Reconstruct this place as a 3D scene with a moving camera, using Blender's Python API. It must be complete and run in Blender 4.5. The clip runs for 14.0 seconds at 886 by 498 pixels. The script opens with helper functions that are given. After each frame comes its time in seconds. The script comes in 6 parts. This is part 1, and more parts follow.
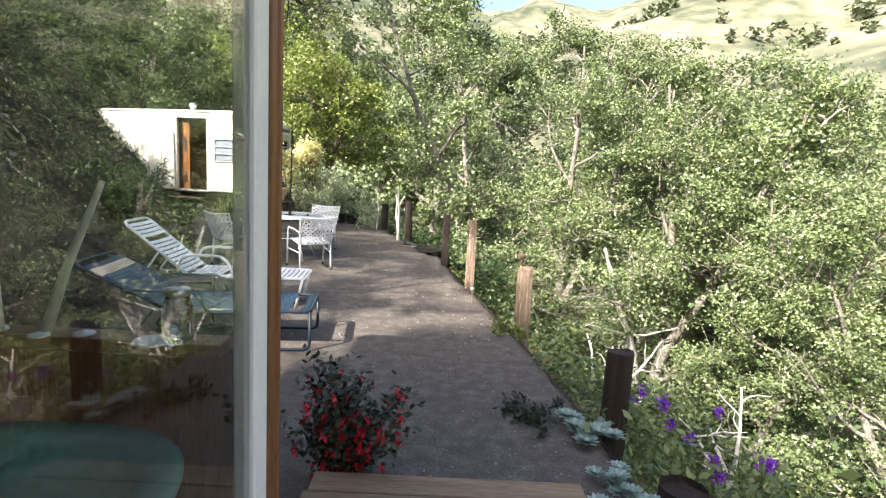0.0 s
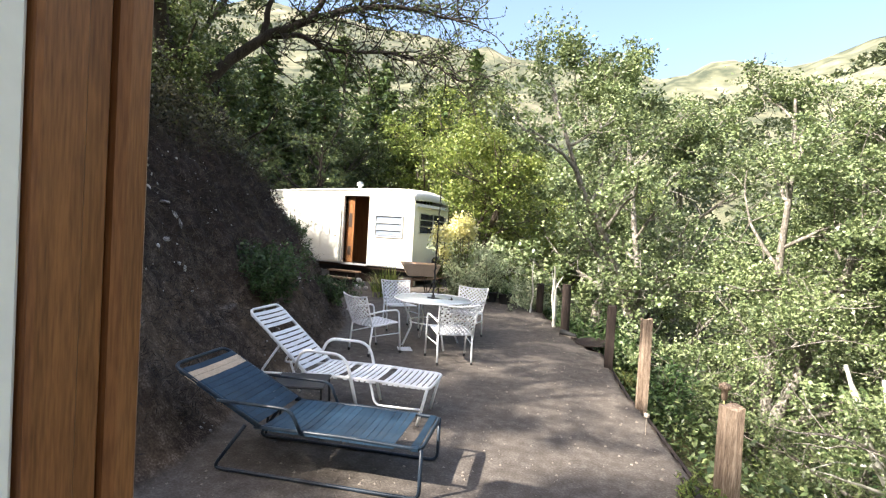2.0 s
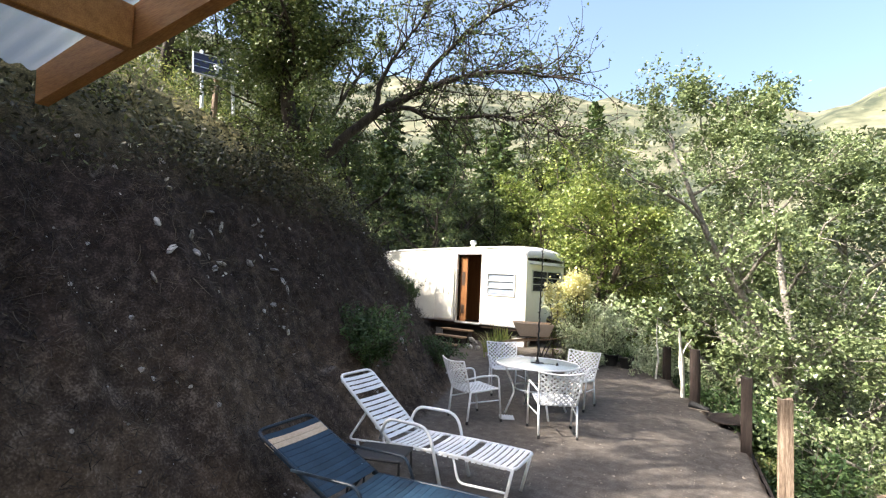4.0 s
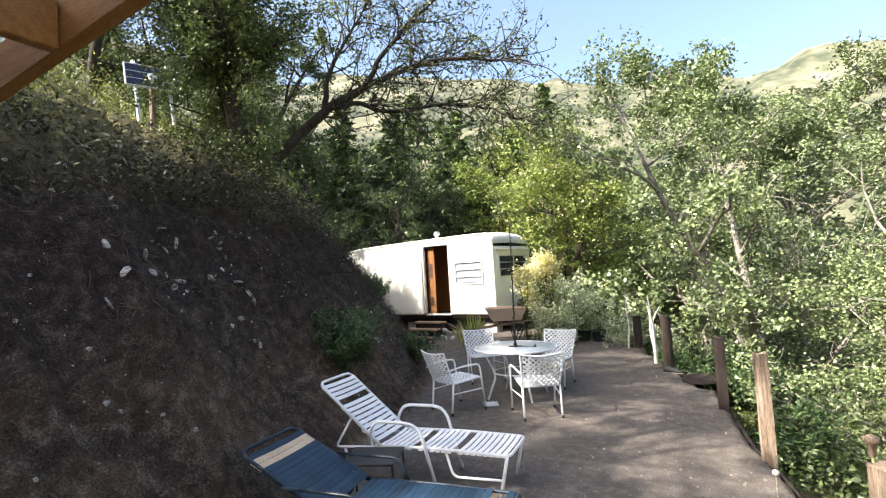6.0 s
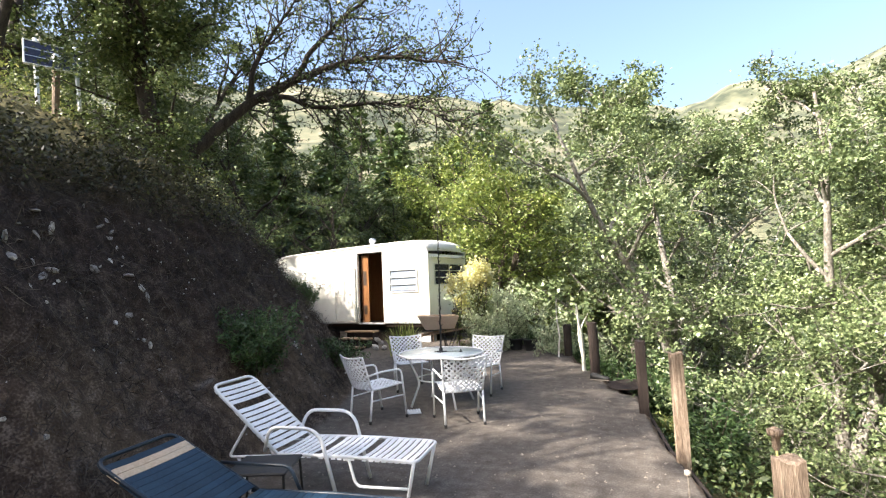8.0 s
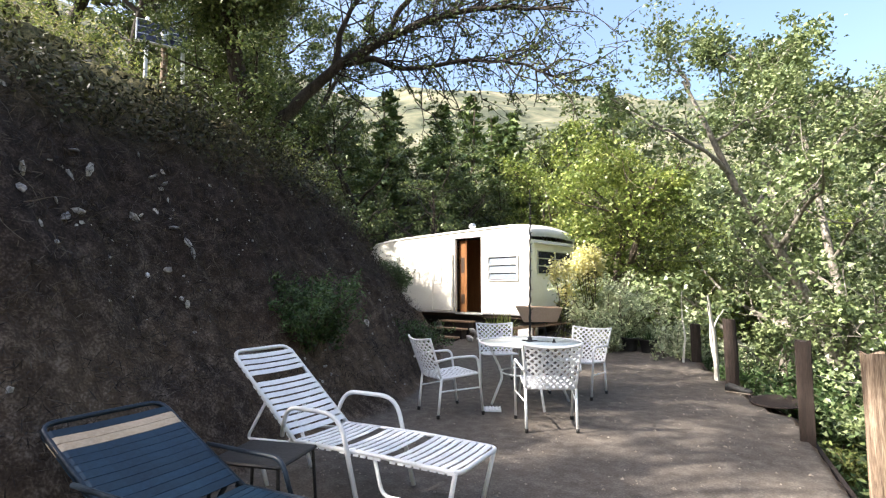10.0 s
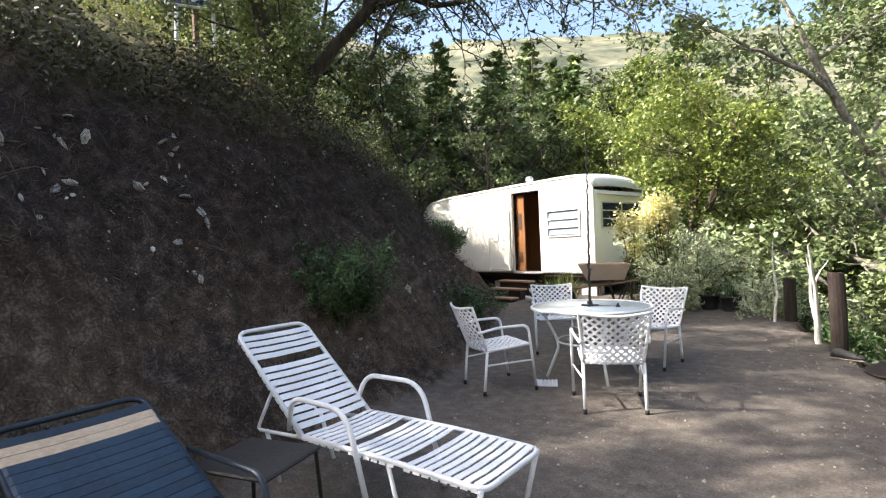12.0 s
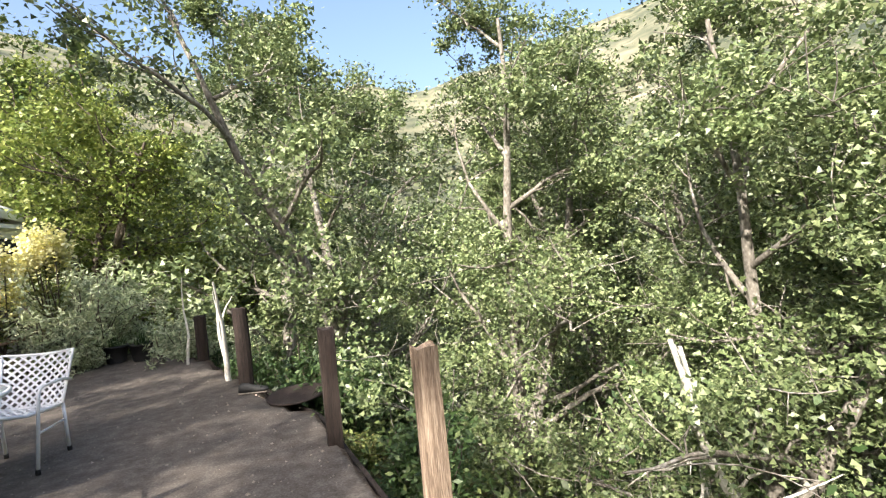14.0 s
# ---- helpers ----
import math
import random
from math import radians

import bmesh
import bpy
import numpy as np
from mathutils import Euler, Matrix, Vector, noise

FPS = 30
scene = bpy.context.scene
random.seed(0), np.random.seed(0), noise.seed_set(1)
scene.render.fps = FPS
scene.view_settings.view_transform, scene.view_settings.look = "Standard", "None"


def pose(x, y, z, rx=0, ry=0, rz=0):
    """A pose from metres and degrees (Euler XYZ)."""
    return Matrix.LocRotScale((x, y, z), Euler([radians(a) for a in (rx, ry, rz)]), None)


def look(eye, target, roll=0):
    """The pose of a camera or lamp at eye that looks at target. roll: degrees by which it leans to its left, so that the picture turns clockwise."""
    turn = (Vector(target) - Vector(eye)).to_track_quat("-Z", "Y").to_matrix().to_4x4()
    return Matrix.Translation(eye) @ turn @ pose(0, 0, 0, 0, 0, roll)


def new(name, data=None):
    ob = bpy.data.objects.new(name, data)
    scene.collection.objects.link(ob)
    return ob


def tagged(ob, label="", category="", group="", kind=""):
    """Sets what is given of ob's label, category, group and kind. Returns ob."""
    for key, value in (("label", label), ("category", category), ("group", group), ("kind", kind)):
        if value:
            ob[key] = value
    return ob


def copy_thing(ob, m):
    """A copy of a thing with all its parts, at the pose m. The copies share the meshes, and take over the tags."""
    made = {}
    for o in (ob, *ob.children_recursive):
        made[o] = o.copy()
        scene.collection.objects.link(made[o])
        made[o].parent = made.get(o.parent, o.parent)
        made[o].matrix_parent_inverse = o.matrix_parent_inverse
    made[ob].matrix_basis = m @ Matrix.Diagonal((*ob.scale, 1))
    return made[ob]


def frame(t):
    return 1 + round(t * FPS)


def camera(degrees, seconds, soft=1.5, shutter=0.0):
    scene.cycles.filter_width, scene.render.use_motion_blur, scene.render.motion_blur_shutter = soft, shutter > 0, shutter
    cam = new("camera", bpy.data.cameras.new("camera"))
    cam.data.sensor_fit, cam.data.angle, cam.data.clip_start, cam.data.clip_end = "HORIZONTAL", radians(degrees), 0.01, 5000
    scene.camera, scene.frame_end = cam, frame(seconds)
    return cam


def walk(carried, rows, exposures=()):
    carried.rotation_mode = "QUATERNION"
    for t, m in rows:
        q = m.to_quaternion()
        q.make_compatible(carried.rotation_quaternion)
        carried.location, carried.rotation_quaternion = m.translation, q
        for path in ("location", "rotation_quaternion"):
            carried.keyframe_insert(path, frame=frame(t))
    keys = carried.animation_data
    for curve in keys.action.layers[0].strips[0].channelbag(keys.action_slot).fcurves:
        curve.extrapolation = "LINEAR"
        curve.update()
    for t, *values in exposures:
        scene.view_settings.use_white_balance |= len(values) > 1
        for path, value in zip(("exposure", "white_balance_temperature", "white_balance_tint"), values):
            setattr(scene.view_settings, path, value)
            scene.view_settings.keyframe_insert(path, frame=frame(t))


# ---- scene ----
cam = camera(82.0, 14.0, soft=1.25)
# seconds, eye x y z in metres, pitch, roll and yaw in degrees
PATH = [
    (0.0, -0.027, 0.041, 1.552, 81.56, -3.23, -0.26),
    (0.5, -0.057, 0.291, 1.548, 83.81, -1.84, -4.34),
    (1.0, 0.015, 0.597, 1.572, 89.06, -2.03, 4.79),
    (1.5, 0.020, 0.905, 1.662, 85.56, -0.59, 13.88),
    (2.0, -0.018, 1.138, 1.731, 88.24, -3.45, 17.81),
    (2.5, 0.100, 1.315, 1.772, 92.56, -3.71, 28.34),
    (3.0, 0.268, 1.403, 1.808, 93.27, -4.14, 31.84),
    (5.5, 0.227, 1.459, 1.861, 94.06, 1.83, 30.14),
    (6.0, 0.143, 1.485, 1.846, 92.78, 3.42, 28.01),
    (6.5, 0.175, 1.545, 1.835, 91.43, 4.13, 24.79),
    (7.0, 0.272, 1.619, 1.777, 90.19, 1.77, 21.90),
    (7.5, 0.348, 1.784, 1.759, 87.42, 2.56, 23.13),
    (8.0, 0.257, 1.865, 1.645, 94.14, 2.53, 21.81),
    (10.5, 0.065, 3.313, 1.317, 93.11, -0.26, 41.36),
    (11.0, 0.017, 3.484, 1.341, 91.73, -0.12, 46.73),
    (11.5, -0.031, 3.575, 1.369, 92.69, 0.05, 45.51),
    (12.0, -0.107, 3.701, 1.366, 89.94, 2.28, 41.97),
    (12.5, -0.189, 3.767, 1.411, 91.58, 2.73, 32.22),
    (13.0, -0.347, 4.125, 1.380, 92.84, 2.91, 19.43),
    (13.5, -0.217, 4.431, 1.365, 89.35, 1.50, 3.64),
    (14.0, -0.129, 4.660, 1.395, 89.84, 5.13, -17.36),
]
walk(cam, [(t, pose(x, y, z, rx, ry, rz)) for t, x, y, z, rx, ry, rz in PATH],
     [(0.0, 1.68), (12.5, 1.68), (13.3, 1.55), (14.0, 1.38)])

# ---- light: clear late-morning sky, sun behind the camera and to its left ----
SUN_TO = Vector((-0.9, -1.0, 1.05)).normalized()
world = bpy.data.worlds.new("sky")
scene.world = world
world.use_nodes = True
wn = world.node_tree
sky = wn.nodes.new("ShaderNodeTexSky")
sky.sky_type = "NISHITA"
sky.sun_disc = False
sky.sun_elevation = math.asin(SUN_TO.z)
sky.sun_rotation = math.atan2(SUN_TO.x, SUN_TO.y)
sky.air_density, sky.dust_density, sky.ozone_density = 1.0, 5.0, 1.5
wn.nodes["Background"].inputs["Strength"].default_value = 0.15
wn.links.new(sky.outputs["Color"], wn.nodes["Background"].inputs["Color"])
sun = new("sun", bpy.data.lights.new("sun", "SUN"))
sun.data.energy, sun.data.angle, sun.data.color = 5.0, radians(0.55), (1.0, 0.92, 0.82)
sun.matrix_world = look(SUN_TO * 60, (0, 0, 0))


# ---- materials ----
def mat(name, c1, c2, rough=0.8, scale=6.0, fine=60.0, bump=0.15, metal=0.0, stretch=(1, 1, 1), spec=0.4, c3=None, rand=0.0, coat=0.0):
    """Two colours mixed by large and fine noise in object space, with bump from both."""
    m = bpy.data.materials.new(name)
    m.use_nodes = True
    t = m.node_tree
    p = t.nodes["Principled BSDF"]
    co = t.nodes.new("ShaderNodeTexCoord")
    mp = t.nodes.new("ShaderNodeMapping")
    mp.inputs["Scale"].default_value = stretch
    t.links.new(co.outputs["Object"], mp.inputs["Vector"])
    big, small = t.nodes.new("ShaderNodeTexNoise"), t.nodes.new("ShaderNodeTexNoise")
    big.inputs["Scale"].default_value, small.inputs["Scale"].default_value = scale, fine
    big.inputs["Detail"].default_value, small.inputs["Detail"].default_value = 5.0, 3.0
    for n in (big, small):
        t.links.new(mp.outputs["Vector"], n.inputs["Vector"])
    add = t.nodes.new("ShaderNodeMath")
    add.operation = "MULTIPLY_ADD"
    add.inputs[1].default_value = 0.55
    t.links.new(small.outputs["Fac"], add.inputs[0])
    half = t.nodes.new("ShaderNodeMath")
    half.operation = "MULTIPLY"
    half.inputs[1].default_value = 0.45
    t.links.new(big.outputs["Fac"], half.inputs[0])
    t.links.new(half.outputs[0], add.inputs[2])
    ramp = t.nodes.new("ShaderNodeValToRGB")
    ramp.color_ramp.elements[0].position, ramp.color_ramp.elements[1].position = 0.36, 0.64
    ramp.color_ramp.elements[0].color, ramp.color_ramp.elements[1].color = (*c1, 1), (*c2, 1)
    if c3:
        e = ramp.color_ramp.elements.new(0.52)
        e.color = (*c3, 1)
    t.links.new(add.outputs[0], ramp.inputs["Fac"])
    out = ramp.outputs["Color"]
    if rand:
        info = t.nodes.new("ShaderNodeObjectInfo")
        hsv = t.nodes.new("ShaderNodeHueSaturation")
        mr = t.nodes.new("ShaderNodeMapRange")
        mr.inputs["To Min"].default_value, mr.inputs["To Max"].default_value = 1 - rand, 1 + rand
        t.links.new(info.outputs["Random"], mr.inputs["Value"])
        t.links.new(mr.outputs["Result"], hsv.inputs["Value"])
        t.links.new(out, hsv.inputs["Color"])
        out = hsv.outputs["Color"]
    t.links.new(out, p.inputs["Base Color"])
    p.inputs["Roughness"].default_value, p.inputs["Metallic"].default_value = rough, metal
    p.inputs["Specular IOR Level"].default_value = spec
    p.inputs["Coat Weight"].default_value = coat
    if bump:
        b = t.nodes.new("ShaderNodeBump")
        b.inputs["Strength"].default_value, b.inputs["Distance"].default_value = bump, 0.02
        t.links.new(add.outputs[0], b.inputs["Height"])
        t.links.new(b.outputs["Normal"], p.inputs["Normal"])
    return m


def leaf_mat(name, c1, c2, c3, rough=0.45, through_light=0.35):
    """Leaves: colour varied leaf by leaf, some light passing through."""
    m = bpy.data.materials.new(name)
    m.use_nodes = True
    t = m.node_tree
    p, out = t.nodes["Principled BSDF"], t.nodes["Material Output"]
    g = t.nodes.new("ShaderNodeNewGeometry")
    ramp = t.nodes.new("ShaderNodeValToRGB")
    el = ramp.color_ramp.elements
    el[0].color, el[1].color = (*c1, 1), (*c3, 1)
    e = el.new(0.55)
    e.color = (*c2, 1)
    t.links.new(g.outputs["Random Per Island"], ramp.inputs["Fac"])
    n = t.nodes.new("ShaderNodeTexNoise")
    n.inputs["Scale"].default_value = 0.9
    co = t.nodes.new("ShaderNodeTexCoord")
    t.links.new(co.outputs["Object"], n.inputs["Vector"])
    hsv = t.nodes.new("ShaderNodeHueSaturation")
    mr = t.nodes.new("ShaderNodeMapRange")
    mr.inputs["From Min"].default_value, mr.inputs["From Max"].default_value = 0.3, 0.7
    mr.inputs["To Min"].default_value, mr.inputs["To Max"].default_value = 0.7, 1.3
    t.links.new(n.outputs["Fac"], mr.inputs["Value"])
    t.links.new(mr.outputs["Result"], hsv.inputs["Value"])
    t.links.new(ramp.outputs["Color"], hsv.inputs["Color"])
    t.links.new(hsv.outputs["Color"], p.inputs["Base Color"])
    p.inputs["Roughness"].default_value = rough
    tr = t.nodes.new("ShaderNodeBsdfTranslucent")
    t.links.new(hsv.outputs["Color"], tr.inputs["Color"])
    mix = t.nodes.new("ShaderNodeMixShader")
    mix.inputs["Fac"].default_value = through_light
    t.links.new(p.outputs["BSDF"], mix.inputs[1])
    t.links.new(tr.outputs["BSDF"], mix.inputs[2])
    t.links.new(mix.outputs[0], out.inputs["Surface"])
    return m


def glass_mat(name, tint=(0.93, 0.97, 0.95), rough=0.0):
    m = bpy.data.materials.new(name)
    m.use_nodes = True
    p = m.node_tree.nodes["Principled BSDF"]
    p.inputs["Base Color"].default_value = (*tint, 1)
    p.inputs["Transmission Weight"].default_value = 1.0
    p.inputs["Roughness"].default_value = rough
    p.inputs["IOR"].default_value = 1.5
    return m


WHITE_PAINT = mat("white_paint", (0.8, 0.81, 0.83), (0.87, 0.88, 0.9), 0.45, 3, 40, 0.05)
CEDAR = mat("stained_cedar", (0.13, 0.05, 0.02), (0.27, 0.115, 0.045), 0.5, 3, 24, 0.12, stretch=(14, 14, 1))
CEDAR_X = mat("stained_cedar_rafter", (0.3, 0.13, 0.04), (0.52, 0.26, 0.09), 0.55, 3, 24, 0.12, stretch=(1, 14, 14))
GREY_WOOD = mat("weathered_post_wood", (0.09, 0.06, 0.042), (0.42, 0.33, 0.25), 0.85, 4, 26, 0.7, stretch=(12, 12, 0.6), c3=(0.26, 0.19, 0.135))
# dark timber, deepened: shade on the edge posts is put into the colour
DARK_WOOD = mat("shade_darkened_wood", (0.012, 0.008, 0.007), (0.04, 0.027, 0.021), 0.85, 3, 22, 0.5, stretch=(9, 9, 0.7))
STEP_WOOD = mat("worn_step_wood", (0.2, 0.13, 0.08), (0.36, 0.25, 0.16), 0.8, 3, 20, 0.3, stretch=(0.7, 9, 9), rand=0.15)
WHITE_METAL = mat("white_enamel_tube", (0.74, 0.75, 0.77), (0.84, 0.85, 0.86), 0.35, 5, 80, 0.03)
WHITE_STRAP = mat("white_vinyl_strap", (0.72, 0.73, 0.76), (0.84, 0.85, 0.87), 0.4, 4, 60, 0.05, rand=0.06)
BLUE_STRAP = mat("blue_vinyl_strap", (0.006, 0.019, 0.038), (0.012, 0.036, 0.066), 0.45, 4, 60, 0.06, rand=0.2)
BEIGE_STRAP = mat("beige_vinyl_strap", (0.42, 0.32, 0.22), (0.55, 0.44, 0.32), 0.5, 4, 60, 0.06)
BLUE_METAL = mat("dark_blue_tube", (0.01, 0.018, 0.03), (0.025, 0.04, 0.06), 0.4, 5, 60, 0.05)
BLACK_METAL = mat("black_iron", (0.01, 0.01, 0.011), (0.035, 0.032, 0.03), 0.55, 5, 60, 0.2)
BLACK_RUBBER = mat("black_rubber", (0.012, 0.012, 0.012), (0.03, 0.03, 0.03), 0.7, 5, 60, 0.2)
TRAILER_SKIN = mat("cream_painted_aluminium", (0.8, 0.78, 0.69), (0.87, 0.86, 0.8), 0.42, 1.2, 30, 0.03)
TRAILER_ROOF = mat("roof_coating", (0.66, 0.66, 0.64), (0.8, 0.8, 0.78), 0.6, 2, 30, 0.15)
ALU = mat("bare_aluminium", (0.6, 0.61, 0.62), (0.75, 0.76, 0.77), 0.35, 4, 50, 0.05, metal=0.9)
VARNISH = mat("varnished_plywood", (0.17, 0.07, 0.026), (0.32, 0.15, 0.06), 0.35, 2, 18, 0.05, stretch=(10, 10, 1))
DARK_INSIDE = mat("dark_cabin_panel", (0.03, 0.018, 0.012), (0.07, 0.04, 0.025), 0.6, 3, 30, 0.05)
TERRACOTTA = mat("tan_tub_plastic", (0.58, 0.43, 0.31), (0.7, 0.54, 0.41), 0.6, 3, 40, 0.1)
STONE = mat("pale_stone", (0.2, 0.18, 0.165), (0.6, 0.58, 0.57), 0.85, 5, 40, 0.5, rand=0.35)
PEBBLE = mat("gravel_stone", (0.16, 0.13, 0.1), (0.4, 0.35, 0.3), 0.9, 20, 90, 0.3, rand=0.3)
BARK = mat("grey_brown_bark", (0.05, 0.04, 0.032), (0.16, 0.13, 0.1), 0.9, 6, 40, 0.6, stretch=(3, 3, 0.6))
# dark oak bark, deepened so the crown's shade is in the colour
OAK_BARK = mat("shade_toned_oak_bark", (0.014, 0.011, 0.009), (0.075, 0.062, 0.052), 0.95, 6, 40, 0.6, stretch=(3, 3, 0.6))
PALE_BARK = mat("pale_alder_bark", (0.09, 0.08, 0.065), (0.42, 0.4, 0.36), 0.85, 5, 30, 0.4, stretch=(1, 1, 0.6), c3=(0.22, 0.2, 0.17))
WHITE_BARK = mat("bleached_branch", (0.5, 0.47, 0.42), (0.75, 0.73, 0.68), 0.8, 5, 40, 0.3)
LEAF_ALDER = leaf_mat("alder_leaves", (0.075, 0.11, 0.045), (0.175, 0.23, 0.095), (0.33, 0.38, 0.19), 0.4, 0.2)
LEAF_OAK = leaf_mat("oak_leaves", (0.045, 0.075, 0.024), (0.1, 0.14, 0.045), (0.2, 0.235, 0.085), 0.42, 0.22)
LEAF_YELLOW = leaf_mat("yellow_green_leaves", (0.1, 0.15, 0.03), (0.21, 0.27, 0.06), (0.35, 0.38, 0.11), 0.45, 0.26)
LEAF_FIR = leaf_mat("fir_needles", (0.045, 0.08, 0.028), (0.105, 0.16, 0.055), (0.2, 0.26, 0.09), 0.5, 0.15)
LEAF_FAR = leaf_mat("far_wood_leaves", (0.06, 0.08, 0.045), (0.1, 0.125, 0.065), (0.17, 0.19, 0.1), 0.6, 0.15)
LEAF_SILVER = leaf_mat("silver_shrub_leaves", (0.27, 0.33, 0.18), (0.44, 0.5, 0.3), (0.6, 0.64, 0.44), 0.5, 0.25)
LEAF_GRASS = leaf_mat("grass_blades", (0.08, 0.12, 0.03), (0.16, 0.2, 0.05), (0.34, 0.33, 0.12), 0.55, 0.35)
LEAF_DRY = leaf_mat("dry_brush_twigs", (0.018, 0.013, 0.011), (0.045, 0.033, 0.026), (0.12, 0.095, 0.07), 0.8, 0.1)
# dark olive scrub; shade from the oaks above is mixed into it
LEAF_SCRUB = leaf_mat("shade_toned_scrub", (0.018, 0.018, 0.01), (0.045, 0.045, 0.022), (0.11, 0.12, 0.045), 0.6, 0.15)
LEAF_BUSH = leaf_mat("dark_green_bush_leaves", (0.03, 0.06, 0.02), (0.06, 0.11, 0.035), (0.1, 0.16, 0.05), 0.5, 0.3)
LEAF_FUCHSIA = leaf_mat("dark_fuchsia_leaves", (0.015, 0.025, 0.015), (0.03, 0.045, 0.025), (0.06, 0.07, 0.04), 0.4, 0.2)
PETAL_RED = leaf_mat("red_petals", (0.55, 0.01, 0.02), (0.75, 0.02, 0.04), (0.85, 0.06, 0.1), 0.4, 0.35)
PETAL_YELLOW = leaf_mat("yellow_petals", (0.74, 0.68, 0.24), (0.86, 0.82, 0.4), (0.9, 0.87, 0.58), 0.5, 0.3)
PETAL_PURPLE = leaf_mat("purple_petals", (0.12, 0.01, 0.3), (0.2, 0.02, 0.5), (0.3, 0.05, 0.6), 0.5, 0.3)
SUCCULENT = leaf_mat("blue_green_succulent", (0.16, 0.24, 0.2), (0.24, 0.33, 0.28), (0.36, 0.43, 0.38), 0.55, 0.1)
WINDOW_GLASS = glass_mat("window_glass")
FROST_GLASS = mat("hammered_tabletop_glass", (0.62, 0.68, 0.66), (0.74, 0.79, 0.77), 0.18, 30, 160, 0.08)
LOUVRE = mat("grey_louvre_glass", (0.16, 0.19, 0.24), (0.26, 0.3, 0.36), 0.12, 3, 30, 0.0)
TUB = mat("teal_tub_enamel", (0.11, 0.28, 0.26), (0.16, 0.36, 0.33), 0.25, 3, 30, 0.02)
SOLAR_CELL = mat("dark_solar_cells", (0.012, 0.014, 0.03), (0.03, 0.03, 0.06), 0.12, 20, 80, 0.0)
CORRUGATED = bpy.data.materials.new("clear_corrugated_panel")
CORRUGATED.use_nodes = True
_p = CORRUGATED.node_tree.nodes["Principled BSDF"]
_p.inputs["Base Color"].default_value = (0.78, 0.84, 0.88, 1)
_p.inputs["Roughness"].default_value = 0.35
_tr = CORRUGATED.node_tree.nodes.new("ShaderNodeBsdfTranslucent")
_tr.inputs["Color"].default_value = (0.8, 0.86, 0.9, 1)
_mx = CORRUGATED.node_tree.nodes.new("ShaderNodeMixShader")
_mx.inputs["Fac"].default_value = 0.6
CORRUGATED.node_tree.links.new(_p.outputs["BSDF"], _mx.inputs[1])
CORRUGATED.node_tree.links.new(_tr.outputs["BSDF"], _mx.inputs[2])
_cl = CORRUGATED.node_tree.nodes.new("ShaderNodeBsdfTransparent")
_cl.inputs["Color"].default_value = (0.88, 0.92, 0.94, 1)
_mc = CORRUGATED.node_tree.nodes.new("ShaderNodeMixShader")
_mc.inputs["Fac"].default_value = 0.6
CORRUGATED.node_tree.links.new(_mx.outputs[0], _mc.inputs[1])
CORRUGATED.node_tree.links.new(_cl.outputs["BSDF"], _mc.inputs[2])
CORRUGATED.node_tree.links.new(_mc.outputs[0], CORRUGATED.node_tree.nodes["Material Output"].inputs["Surface"])


# ---- mesh helpers ----
def finish(name, bm, material, smooth=False):
    me = bpy.data.meshes.new(name)
    bm.normal_update()
    bm.to_mesh(me)
    bm.free()
    me.materials.append(material)
    if smooth:
        me.polygons.foreach_set("use_smooth", [True] * len(me.polygons))
    return me


def part(name, bm, material, parent=None, label="", smooth=False):
    """Link a bmesh as one mesh object, under a thing or a part where one is given."""
    ob = new(name, finish(name, bm, material, smooth))
    ob.parent = parent
    return tagged(ob, label)


def raw(name, verts, faces, material, parent=None, smooth=False):
    me = bpy.data.meshes.new(name)
    me.from_pydata([tuple(v) for v in verts], [], [tuple(f) for f in faces])
    me.materials.append(material)
    if smooth:
        me.polygons.foreach_set("use_smooth", [True] * len(me.polygons))
    ob = new(name, me)
    ob.parent = parent
    return ob


def thing(name, at=(0, 0, 0), turn=0, label="", category="", group="", kind=""):
    ob = new(name)
    ob.matrix_basis = pose(*at, 0, 0, turn)
    return tagged(ob, label, category, group, kind)


def box(bm, x0, y0, z0, x1, y1, z1, bevel=0.004, m=None):
    r = bmesh.ops.create_cube(bm, size=1.0)
    vs = r["verts"]
    for v in vs:
        v.co = Vector((x0 + (v.co.x + 0.5) * (x1 - x0), y0 + (v.co.y + 0.5) * (y1 - y0), z0 + (v.co.z + 0.5) * (z1 - z0)))
    if bevel:
        es = list({e for v in vs for e in v.link_edges})
        rb = bmesh.ops.bevel(bm, geom=es, offset=bevel, segments=1, affect="EDGES")
        vs = list({v for f in rb["faces"] for v in f.verts} | {v for v in vs if v.is_valid})
    if m:
        bmesh.ops.transform(bm, matrix=m, verts=vs)
    return bm


def boxed(*a, **k):
    return box(bmesh.new(), *a, **k)


